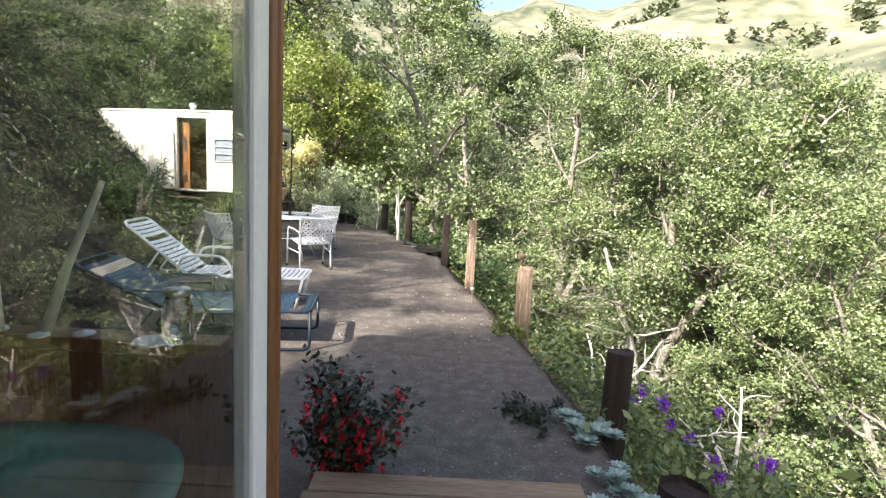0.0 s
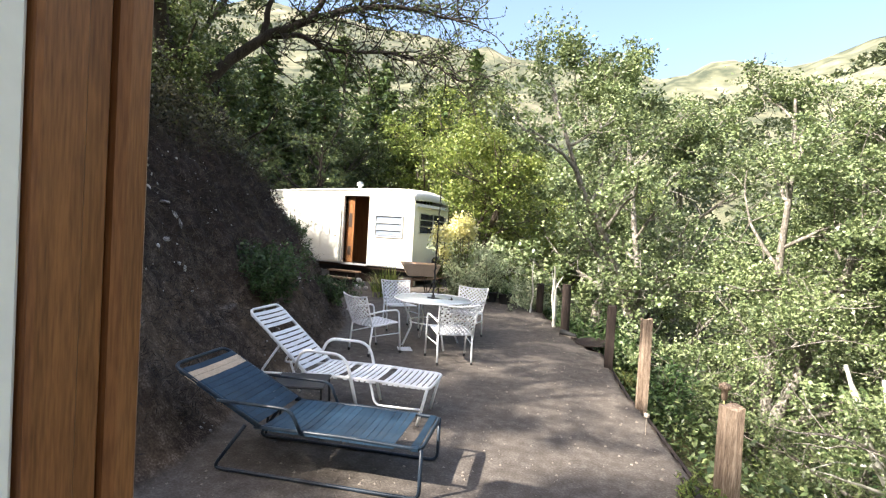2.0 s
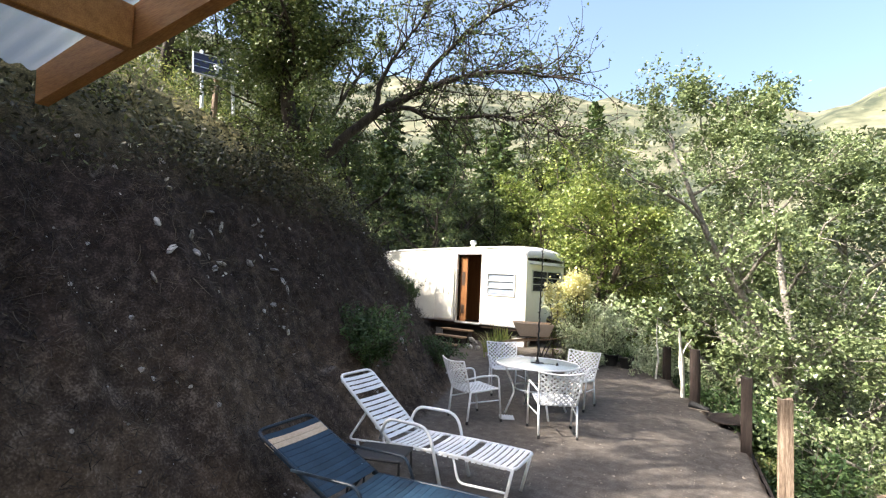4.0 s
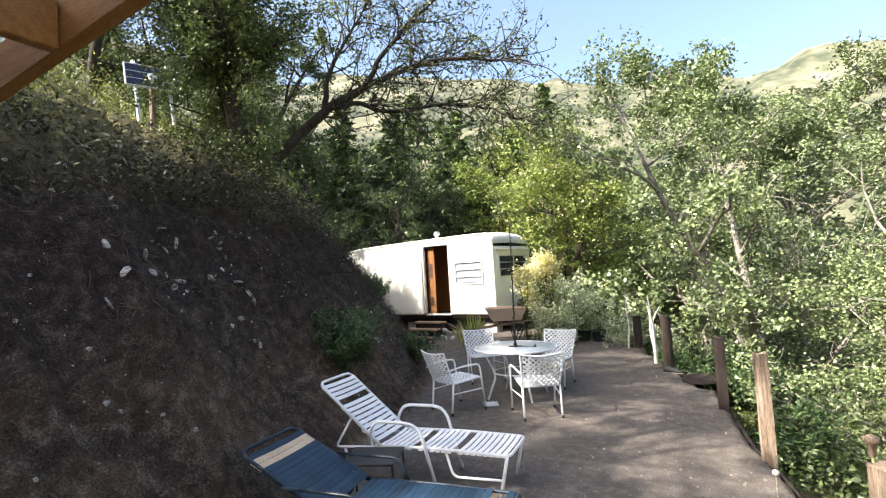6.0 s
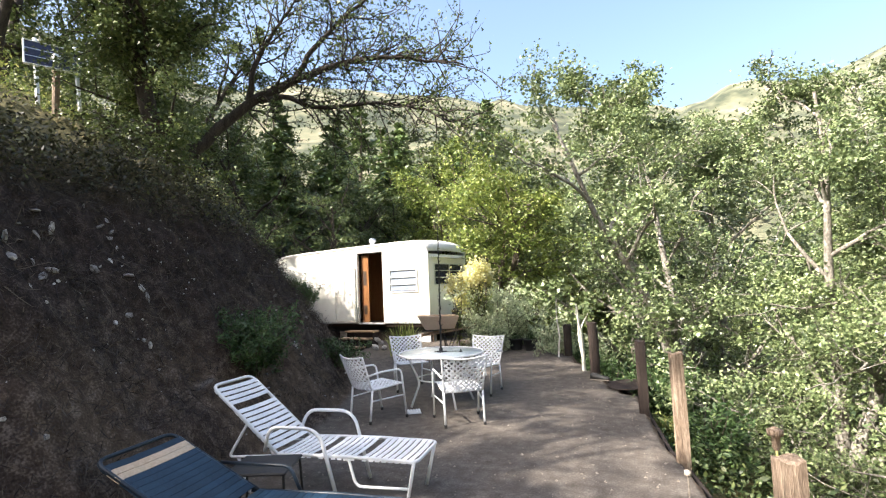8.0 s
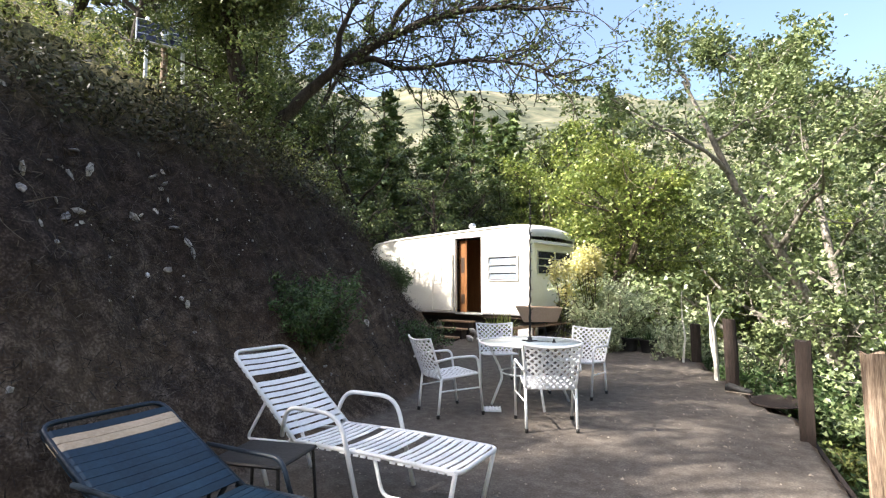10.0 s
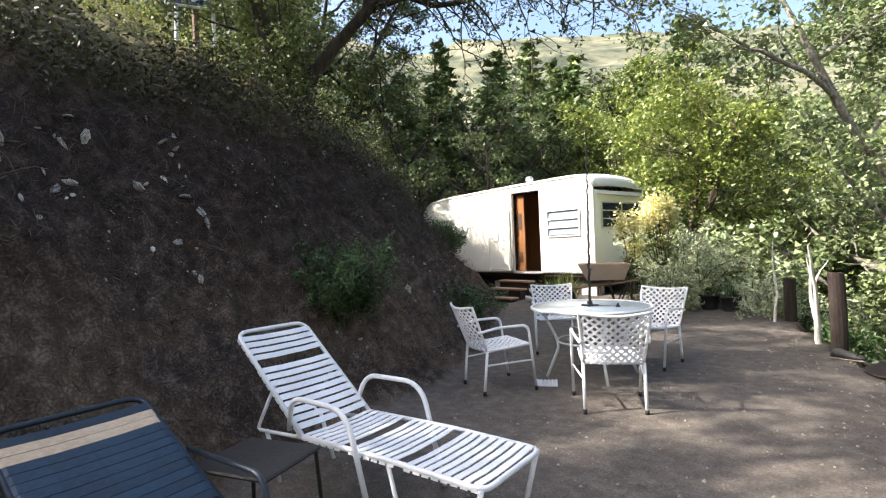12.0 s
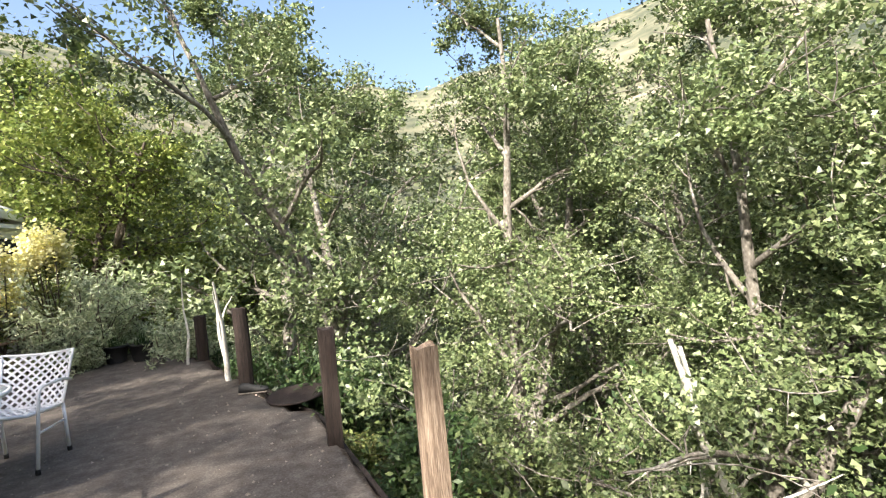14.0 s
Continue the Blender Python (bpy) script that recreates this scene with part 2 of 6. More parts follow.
def tube(bm, pts, r, sides=8, closed=False, r_end=None):
    """A round tube along points, with parallel-carried rings."""
    pts = [Vector(p) for p in pts]
    n = len(pts)
    rings, side = [], None
    for i, p in enumerate(pts):
        a, b = pts[(i - 1) % n] if (closed or i) else p, pts[(i + 1) % n] if (closed or i < n - 1) else p
        d = (b - a).normalized()
        if side is None:
            side = d.orthogonal().normalized()
        side = (side - d * side.dot(d)).normalized()
        up = d.cross(side)
        rr = r if r_end is None else r + (r_end - r) * i / max(1, n - 1)
        rings.append([bm.verts.new(p + side * rr * math.cos(2 * math.pi * k / sides) + up * rr * math.sin(2 * math.pi * k / sides)) for k in range(sides)])
    for i in range(n if closed else n - 1):
        a, b = rings[i], rings[(i + 1) % n]
        for k in range(sides):
            bm.faces.new((a[k], a[(k + 1) % sides], b[(k + 1) % sides], b[k]))
    if not closed:
        bm.faces.new(rings[0][::-1])
        bm.faces.new(rings[-1])
    return bm


def rounded(pts, radius=0.06, steps=4):
    """A polyline with its inner corners rounded."""
    pts = [Vector(p) for p in pts]
    out = [pts[0]]
    for a, b, c in zip(pts, pts[1:], pts[2:]):
        u, v = (a - b), (c - b)
        k = min(radius, u.length * 0.45, v.length * 0.45)
        p, q = b + u.normalized() * k, b + v.normalized() * k
        out += [p.lerp(b, s).lerp(b.lerp(q, s), s) for s in [i / steps for i in range(steps + 1)]]
    return out + [pts[-1]]


def lathe(bm, profile, sides=20, at=(0, 0, 0), cap=True):
    rings = [[bm.verts.new((at[0] + r * math.cos(2 * math.pi * k / sides), at[1] + r * math.sin(2 * math.pi * k / sides), at[2] + z)) for k in range(sides)] for r, z in profile]
    for a, b in zip(rings, rings[1:]):
        for k in range(sides):
            bm.faces.new((a[k], a[(k + 1) % sides], b[(k + 1) % sides], b[k]))
    if cap:
        bm.faces.new(rings[0][::-1])
        bm.faces.new(rings[-1])
    return bm


# ---- the lie of the land ----
def lerp_line(y, line):
    return float(np.interp(y, [p[0] for p in line], [p[1] for p in line]))


TOE = [(-30, -2.4), (1, -2.55), (4, -2.75), (5.3, -3.2), (7.5, -3.65), (9.2, -4.3), (12.6, -6.4), (15, -8.2), (20, -13), (30, -25)]
EDGE = [(-30, 1.6), (2.4, 1.05), (3.4, 0.98), (4.5, 0.84), (5.3, 0.72), (6.9, 0.43), (7.4, 0.3), (9.6, 0.0), (11.2, -0.62), (12.9, -1.3), (14.0, -2.6), (15.5, -3.3), (20, -5), (30, -9)]
BANK_D = [0, 0.25, 1.9, 2.6, 6.9, 14, 30, 60, 1000]
BANK_H = [0, 0.22, 2.7, 3.45, 5.45, 9.5, 17, 30, 500]
FALL_D = [0, 0.05, 0.12, 0.5, 4, 12, 22, 34, 60, 110, 1000]
FALL_H = [0, -0.06, -0.42, -0.6, -2.6, -7.5, -11, -11.5, -4, 14, 300]


def land(x, y):
    """Height of the ground at a place, without its roughness."""
    xt, xe = lerp_line(y, TOE), lerp_line(y, EDGE)
    if x < xt:
        near = float(np.interp(xt - x, BANK_D, BANK_H))
        near *= float(np.interp(y, [7, 10, 13, 18], [1, 0.86, 0.5, 0.35])) if xt - x < 4 else float(np.interp(y, [9, 14, 20], [1, 0.85, 0.7]))
    elif x > xe:
        near = float(np.interp(x - xe, FALL_D, FALL_H))
    else:
        near = float(np.interp(y, [11.5, 14.5, 40], [0, 0.22, 0.4]))
    r, az = math.hypot(x, y), math.degrees(math.atan2(-x, y))
    if r > 40:
        crest = float(np.interp(az, [-180, -75, -36, -24, -14, 0, 12, 24, 33, 45, 60, 90, 180], [24, 24, 21.8, 19, 16.6, 18, 19.6, 21.2, 22, 21, 24, 26, 24]))
        crest += 0.9 * noise.noise((az * 0.13, 2.0, 1.0)) + 0.5 * noise.noise((az * 0.4, 7.0, 1.0))
        far = 420 * math.tan(math.radians(crest)) * min(1.0, max(0.0, (r - 55) / 365)) ** 1.15
        far += (noise.noise((x * 0.012, y * 0.012, 3.0)) * 18 + noise.noise((x * 0.04, y * 0.04, 5.0)) * 5) * min(1, max(0, (r - 60) / 120)) * (1 if r < 400 else 0.25)
        if r > 430:
            far -= (r - 430) * 0.3
        k = min(1.0, max(0.0, (r - 40) / 60))
        near = near * (1 - k) + far * k if r < 100 else far
    return near


def ground_z(x, y):
    xt, xe = lerp_line(y, TOE), lerp_line(y, EDGE)
    z = land(x, y)
    r = math.hypot(x, y)
    n = noise.noise((x * 1.1, y * 1.1, 0.0)), noise.noise((x * 3.7, y * 3.7, 4.0)), noise.noise((x * 9.0, y * 9.0, 8.0))
    if x < xt - 0.05:
        k = min(1.0, (xt - x) / 0.8)
        z += k * 0.13 * noise.noise((x * 0.5, y * 2.6, 12.0)) - k * 0.1 * abs(noise.noise((x * 0.9, y * 1.7, 20.0)))
        return z + k * (0.26 * n[0] + 0.2 * n[1] + 0.1 * n[2])
    if x > xe + 0.15:
        return z + min(1.0, x - xe) * (0.2 * n[0] + 0.08 * n[1])
    return z + 0.012 * n[0] + 0.008 * n[1] + 0.005 * n[2]


def spaced(stops):
    """Coordinates from (start, end, step) stretches."""
    out = []
    for a, b, s in stops:
        k = max(1, round((b - a) / s))
        out += [a + (b - a) * i / k for i in range(k)]
    return out + [stops[-1][1]]


GX = spaced([(-2400, -600, 300), (-600, -200, 25), (-200, -60, 14), (-60, -22, 4), (-22, -9, 0.6), (-9, -6.5, 0.13), (-6.5, -2.5, 0.085), (-2.5, 0, 0.25), (0, 1.4, 0.06), (1.4, 6, 0.35), (6, 24, 1.5), (24, 60, 5), (60, 200, 14), (200, 600, 25), (600, 2400, 300)])
GY = spaced([(-2400, -600, 300), (-600, -200, 50), (-200, -40, 20), (-40, -4, 4), (-4, 1, 0.6), (1, 9, 0.1), (9, 14, 0.13), (14, 22, 0.4), (22, 60, 3), (60, 200, 12), (200, 600, 16), (600, 2400, 300)])
verts = [(x, y, ground_z(x, y)) for y in GY for x in GX]
w = len(GX)
faces = [(j * w + i, j * w + i + 1, (j + 1) * w + i + 1, (j + 1) * w + i) for j in range(len(GY) - 1) for i in range(w - 1)]


def ground_material():
    """Trodden decomposed-granite terrace, dark crumbly bank with shade painted on its upper part, grassy slopes and dry
    far hills, told apart by slope, height and distance.
    """
    m = bpy.data.materials.new("hillside_earth")
    m.use_nodes = True
    t = m.node_tree
    p = t.nodes["Principled BSDF"]
    L = t.links.new
    co = t.nodes.new("ShaderNodeTexCoord")

    def noise_node(scale, detail=5.0):
        n = t.nodes.new("ShaderNodeTexNoise")
        n.inputs["Scale"].default_value, n.inputs["Detail"].default_value = scale, detail
        L(co.outputs["Object"], n.inputs["Vector"])
        return n

    def ramp(src, *stops):
        r = t.nodes.new("ShaderNodeValToRGB")
        els = r.color_ramp.elements
        while len(els) < len(stops):
            els.new(0.5)
        for e, (pos, c) in zip(els, stops):
            e.position, e.color = pos, (*c, 1)
        L(src, r.inputs["Fac"])
        return r.outputs["Color"]

    def mixed(fac, a, b):
        x = t.nodes.new("ShaderNodeMix")
        x.data_type = "RGBA"
        L(fac, x.inputs["Factor"])
        L(a, x.inputs["A"])
        L(b, x.inputs["B"])
        return x.outputs["Result"]

    def between(src, lo, hi):
        r = t.nodes.new("ShaderNodeMapRange")
        r.inputs["From Min"].default_value, r.inputs["From Max"].default_value = lo, hi
        L(src, r.inputs["Value"])
        return r.outputs["Result"]

    n1, n2, n3, n4 = noise_node(1.3), noise_node(9.0), noise_node(60.0, 3.0), noise_node(0.02, 8.0)
    blend = t.nodes.new("ShaderNodeMix")
    blend.inputs["Factor"].default_value = 0.5
    L(n2.outputs["Fac"], blend.inputs["A"])
    L(n3.outputs["Fac"], blend.inputs["B"])
    mixn = blend.outputs["Result"]
    path = ramp(mixn, (0.3, (0.062, 0.052, 0.044)), (0.5, (0.107, 0.092, 0.079)), (0.7, (0.185, 0.162, 0.141)))
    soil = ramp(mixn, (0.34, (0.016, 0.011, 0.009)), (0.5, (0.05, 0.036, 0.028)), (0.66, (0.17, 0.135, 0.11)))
    soil2 = ramp(mixn, (0.32, (0.045, 0.029, 0.018)), (0.55, (0.12, 0.085, 0.058)), (0.7, (0.26, 0.205, 0.155)))
    sub = mixed(between(n1.outputs["Fac"], 0.42, 0.62), soil, soil2)
    # deep shade of the upper bank, painted by height as darker soil
    shade_height = t.nodes.new("ShaderNodeMath")
    shade_height.operation = "MULTIPLY_ADD"
    shade_height.inputs[1].default_value = 2.6
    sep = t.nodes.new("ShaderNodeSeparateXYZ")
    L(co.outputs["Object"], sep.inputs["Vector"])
    L(n1.outputs["Fac"], shade_height.inputs[0])
    L(sep.outputs["Z"], shade_height.inputs[2])
    shade_soil = ramp(mixn, (0.34, (0.009, 0.0062, 0.0055)), (0.52, (0.03, 0.021, 0.0175)), (0.68, (0.1, 0.073, 0.06)))
    soil = mixed(between(shade_height.outputs[0], 2.2, 3.1), sub, shade_soil)
    n5 = noise_node(0.11, 6.0)
    hb = t.nodes.new("ShaderNodeMix")
    hb.inputs["Factor"].default_value = 0.42
    L(n4.outputs["Fac"], hb.inputs["A"])
    L(n5.outputs["Fac"], hb.inputs["B"])
    hill = ramp(hb.outputs["Result"], (0.4, (0.045, 0.055, 0.038)), (0.48, (0.1, 0.108, 0.07)), (0.56, (0.17, 0.165, 0.11)), (0.67, (0.3, 0.26, 0.2)))
    litter = ramp(mixn, (0.35, (0.035, 0.034, 0.017)), (0.5, (0.095, 0.088, 0.038)), (0.65, (0.2, 0.165, 0.08)))
    geo = t.nodes.new("ShaderNodeNewGeometry")
    sn = t.nodes.new("ShaderNodeSeparateXYZ")
    L(geo.outputs["Normal"], sn.inputs["Vector"])
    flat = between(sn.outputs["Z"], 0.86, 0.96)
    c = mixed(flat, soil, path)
    low = between(sep.outputs["Z"], -0.12, -0.45)
    c = mixed(low, c, litter)
    high = between(sep.outputs["Z"], 2.6, 4.0)
    c = mixed(high, c, litter)
    dist = t.nodes.new("ShaderNodeVectorMath")
    dist.operation = "LENGTH"
    L(co.outputs["Object"], dist.inputs[0])
    c = mixed(between(dist.outputs["Value"], 45, 80), c, hill)
    L(c, p.inputs["Base Color"])
    p.inputs["Roughness"].default_value = 0.95
    p.inputs["Specular IOR Level"].default_value = 0.2
    b = t.nodes.new("ShaderNodeBump")
    b.inputs["Strength"].default_value, b.inputs["Distance"].default_value = 0.55, 0.02
    L(mixn, b.inputs["Height"])
    L(b.outputs["Normal"], p.inputs["Normal"])
    return m


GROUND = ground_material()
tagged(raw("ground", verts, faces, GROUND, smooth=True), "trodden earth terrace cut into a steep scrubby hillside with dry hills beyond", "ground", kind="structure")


# ---- plants: builders ----
def np_tube(pts, radii, sides=5):
    """Vertices and faces of a tapered tube, as arrays."""
    pts, n = np.asarray(pts, float), len(pts)
    d = np.gradient(pts, axis=0)
    d /= np.linalg.norm(d, axis=1, keepdims=True) + 1e-9
    ref = np.array([0.31, 0.17, 0.93]) if abs(d[0][2]) < 0.85 else np.array([0.9, 0.3, 0.1])
    s = np.cross(d, ref)
    s /= np.linalg.norm(s, axis=1, keepdims=True) + 1e-9
    u = np.cross(d, s)
    a = np.arange(sides) * 2 * np.pi / sides
    v = pts[:, None] + np.asarray(radii)[:, None, None] * (np.cos(a)[None, :, None] * s[:, None] + np.sin(a)[None, :, None] * u[:, None])
    i, k = np.meshgrid(np.arange(n - 1), np.arange(sides), indexing="ij")
    f = np.stack([i * sides + k, i * sides + (k + 1) % sides, (i + 1) * sides + (k + 1) % sides, (i + 1) * sides + k], -1).reshape(-1, 4)
    return v.reshape(-1, 3), f


def np_mesh(name, chunks, material, smooth=True):
    """One mesh from (vertices, faces) chunks, all quads or all triangles."""
    off, vs, fs = 0, [], []
    for v, f in chunks:
        vs.append(v)
        fs.append(f + off)
        off += len(v)
    vs, fs = np.concatenate(vs), np.concatenate(fs)
    me = bpy.data.meshes.new(name)
    me.vertices.add(len(vs))
    me.vertices.foreach_set("co", vs.astype(np.float32).ravel())
    me.loops.add(fs.size)
    me.loops.foreach_set("vertex_index", fs.astype(np.int32).ravel())
    me.polygons.add(len(fs))
    me.polygons.foreach_set("loop_start", np.arange(0, fs.size, fs.shape[1], dtype=np.int32))
    me.polygons.foreach_set("use_smooth", np.full(len(fs), smooth))
    me.update(calc_edges=True)
    me.validate()
    me.materials.append(material)
    return me


def leaf_quads(rng, centres, length, width, up=0.35, axis=None):
    """A folded-free pointed leaf (a kite) at each centre, turned at random, leaning upwards."""
    n = len(centres)
    nrm = rng.normal(size=(n, 3))
    nrm[:, 2] = np.abs(nrm[:, 2]) + up
    nrm /= np.linalg.norm(nrm, axis=1, keepdims=True)
    a = rng.normal(size=(n, 3)) if axis is None else axis + rng.normal(size=(n, 3)) * 0.35
    a -= nrm * np.sum(a * nrm, axis=1, keepdims=True)
    a /= np.linalg.norm(a, axis=1, keepdims=True) + 1e-9
    b = np.cross(nrm, a)
    s = rng.uniform(0.65, 1.3, size=(n, 1))
    L, Wd = a * length * s, b * width * s * 0.5
    v = np.stack([centres - L * 0.5, centres + Wd - L * 0.05, centres + L * 0.5, centres - Wd - L * 0.05], 1).reshape(-1, 3)
    return v, np.arange(n * 4).reshape(n, 4)


def leaf_tris(rng, centres, length, width, up=0.35, axis=None):
    """As leaf_quads, but each leaf is one pointed triangle, for crowns of many thousands."""
    v, f = leaf_quads(rng, centres, length, width, up, axis)
    q = v.reshape(-1, 4, 3)
    base = q[:, 0] * 0.8 + q[:, 2] * 0.2
    half = (q[:, 1] - q[:, 3]) * 0.55
    v = np.stack([base - half, base + half, q[:, 2]], 1).reshape(-1, 3)
    return v, np.arange(len(v)).reshape(-1, 3)


def grow(rng, start, way, length, r0, r1, steps, wander, lift=0.0):
    """A wandering limb: its points and radii."""
    p, d = np.array(start, float), np.array(way, float) / np.linalg.norm(way)
    pts = [p.copy()]
    for i in range(steps):
        d = d + rng.normal(size=3) * wander + np.array([0, 0, lift])
        d /= np.linalg.norm(d)
        p = p + d * length / steps
        pts.append(p.copy())
    return np.array(pts), np.linspace(r0, r1, steps + 1)


def tree_meshes(seed, height, spread, trunk_r, leaves, leaf, bark, leaf_material, clear=0.25, stems=1, lean=(0, 0), limbs=9, open_=1.0, leaf_w=0.62, lift=0.06, twigs=2):
    """Trunk-and-limb mesh and crown mesh of a broadleaf tree standing at the origin."""
    rng = np.random.default_rng(seed)
    wood, tips = [], []
    for s in range(stems):
        a0 = rng.uniform(0, 6.28)
        way = (lean[0] + (0.22 * math.cos(a0) if stems > 1 else 0), lean[1] + (0.22 * math.sin(a0) if stems > 1 else 0), 1)
        tp, tr = grow(rng, (0.15 * s * math.cos(a0), 0.15 * s * math.sin(a0), -0.3), way, height * 0.92, trunk_r, trunk_r * 0.18, 12, 0.07, 0.02)
        wood.append(np_tube(tp, tr, 8))
        for i in range(limbs):
            k = clear + (1 - clear) * (i + rng.uniform(0, 0.9)) / limbs
            j = min(11, int(k * 12))
            base = tp[j] + (tp[j + 1] - tp[j]) * (k * 12 - j)
            az = i * 2.4 + rng.uniform(-0.5, 0.5)
            reach = spread * (1.05 - 0.65 * max(0, k - 0.35)) * rng.uniform(0.7, 1.15)
            lp, lr = grow(rng, base, (math.cos(az), math.sin(az), 0.35 + 0.5 * k), reach, trunk_r * (0.5 - 0.3 * k), trunk_r * 0.06, 8, 0.16, lift)
            wood.append(np_tube(lp, lr, 6))
            for q in range(7):
                kk = 0.25 + 0.75 * (q + rng.uniform(0, 1)) / 7
                jj = min(7, int(kk * 8))
                b2 = lp[jj]
                w2 = (lp[min(8, jj + 1)] - lp[jj]) * 2 / max(0.05, reach) + rng.normal(size=3) * 0.55
                sp, sr = grow(rng, b2, w2, reach * rng.uniform(0.25, 0.5), lr[jj] * 0.5, 0.006, 5, 0.22, lift)
                wood.append(np_tube(sp, sr, 4))
                tips += [sp[2], sp[3], sp[4], sp[5]]
                for _ in range(twigs):
                    t2, r2 = grow(rng, sp[rng.integers(2, 5)], rng.normal(size=3) + np.array([0, 0, 0.2]), reach * rng.uniform(0.12, 0.25), 0.007, 0.003, 3, 0.3, 0.0)
                    wood.append(np_tube(t2, r2, 3))
                    tips += [t2[1], t2[2], t2[3]]
    tips = np.array(tips)
    hubs = tips[rng.integers(0, len(tips), max(60, min(420, leaves // 60)))]
    hubs = hubs + rng.normal(size=hubs.shape) * 0.05 * spread
    size_ = rng.uniform(0.45, 1.3, size=(len(hubs), 1)) * (0.05 * spread * open_ + 0.03)
    pick = rng.integers(0, len(hubs), leaves)
    c = hubs[pick] + rng.normal(size=(leaves, 3)) * size_[pick] * np.array([1.0, 1.0, 0.6])
    return np_mesh("trunk", wood, bark), np_mesh("crown", [leaf_tris(rng, c, leaf, leaf * leaf_w)], leaf_material, False)


def fir_meshes(seed, height, spread, needles):
    """A fir: straight trunk, whorls of drooping boughs hung with flat sprays."""
    rng = np.random.default_rng(seed)
    tp, tr = grow(rng, (0, 0, -0.4), (0, 0, 1), height, 0.02 * height, 0.02, 10, 0.01)
    wood, cs, ax = [np_tube(tp, tr, 7)], [], []
    z = height * 0.08
    while z < height * 0.97:
        k = 1 - z / height
        for b in range(6):
            az = rng.uniform(0, 6.28)
            ln = spread * (k ** 0.8) * rng.uniform(0.6, 1.1) + 0.15
            bp, br = grow(rng, (0, 0, z), (math.cos(az), math.sin(az), 0.1), ln, 0.05 * k + 0.012, 0.006, 6, 0.06, -0.06)
            wood.append(np_tube(bp, br, 4))
            q = rng.uniform(0.15, 1, size=int(needles * (0.3 + k))) * 6
            j = np.minimum(5, q.astype(int))
            base = bp[j] + (bp[j + 1] - bp[j]) * (q - j)[:, None]
            side = rng.uniform(-1, 1, size=(len(q), 1)) * ln * 0.22
            perp = np.array([-math.sin(az), math.cos(az), 0])
            cs.append(base + perp * side + rng.normal(size=(len(q), 3)) * 0.05 + np.array([0, 0, -0.06]))
            ax.append(np.tile(np.array([math.cos(az), math.sin(az), -0.25]), (len(q), 1)) + perp * side * 2)
        z += height * 0.035
    return np_mesh("trunk", wood, BARK), np_mesh("crown", [leaf_tris(rng, np.concatenate(cs), 0.42, 0.18, 0.8, np.concatenate(ax))], LEAF_FIR, False)


def shrub_meshes(seed, radius, height, leaves, leaf, leaf_w, bark, leaf_material, stems=14, loose=1.0):
    rng = np.random.default_rng(seed)
    wood, tips = [], []
    for i in range(stems):
        az, out = rng.uniform(0, 6.28), rng.uniform(0.1, 1.0)
        sp, sr = grow(rng, (0.06 * math.cos(az), 0.06 * math.sin(az), -0.06), (out * math.cos(az) * radius, out * math.sin(az) * radius, height), math.hypot(radius * out, height) * rng.uniform(0.7, 1.05), 0.012, 0.004, 6, 0.16, 0.02)
        wood.append(np_tube(sp, sr, 4))
        tips += list(sp[2:])
        for _ in range(3):
            b, r = grow(rng, sp[rng.integers(2, 6)], rng.normal(size=3) + np.array([0, 0, 0.5]), radius * 0.5, 0.005, 0.002, 3, 0.25)
            wood.append(np_tube(b, r, 3))
            tips += list(b[1:])
    tips = np.array(tips)
    c = tips[rng.integers(0, len(tips), leaves)] + rng.normal(size=(leaves, 3)) * 0.07 * radius * loose
    c[:, 2] = np.maximum(c[:, 2], 0.01)
    return np_mesh("stems", wood, bark), np_mesh("foliage", [leaf_quads(rng, c, leaf, leaf * leaf_w)], leaf_material, False)


def plant(name, meshes, at, turn, label, category, group="", size=1.0, names=("trunk", "crown")):
    root = thing(name, at, turn, label, category, group)
    root.scale = (size,) * 3
    for n, me in zip(names, meshes):
        ob = new(n, me)
        ob.parent = root
    return root


def again(root, at, turn, size=1.0):
    ob = copy_thing(root, pose(*at, 0, 0, turn))
    ob.scale = (size,) * 3
    return ob


# ---- trees ----
def on_ground(x, y, sink=0.1):
    return (x, y, ground_z(x, y) - sink)


ALDER = [tree_meshes(11, 9.0, 3.0, 0.15, 38000, 0.082, PALE_BARK, LEAF_ALDER, 0.06, 2, (0.03, 0), 11),
         tree_meshes(12, 8.0, 2.7, 0.12, 36000, 0.082, PALE_BARK, LEAF_ALDER, 0.05, 2, (-0.12, 0.04), 11),
         tree_meshes(13, 10.0, 3.2, 0.16, 40000, 0.084, PALE_BARK, LEAF_ALDER, 0.06, 2, (0.08, -0.1), 12),
         tree_meshes(14, 8.0, 2.7, 0.13, 56000, 0.068, PALE_BARK, LEAF_ALDER, 0.05, 2, (-0.06, -0.04), 12)]
ALDER_FAR = tree_meshes(15, 9.0, 3.0, 0.15, 24000, 0.108, PALE_BARK, LEAF_ALDER, 0.06, 1, (0.03, 0), 12, twigs=1)
YELLOW = [tree_meshes(21, 6.5, 3.4, 0.16, 22000, 0.115, BARK, LEAF_YELLOW, 0.12, 2, (0, 0), 10, 1.2, twigs=1),
          tree_meshes(22, 5.6, 3.0, 0.14, 21000, 0.115, BARK, LEAF_YELLOW, 0.1, 3, (0, 0), 7, 1.2, twigs=1)]
FIR = [fir_meshes(31, 11.0, 2.8, 34), fir_meshes(32, 9.0, 2.6, 34)]
ALDER_LABEL = "pale-barked alder with small bright green leaves on the canyon slope"
first = {}


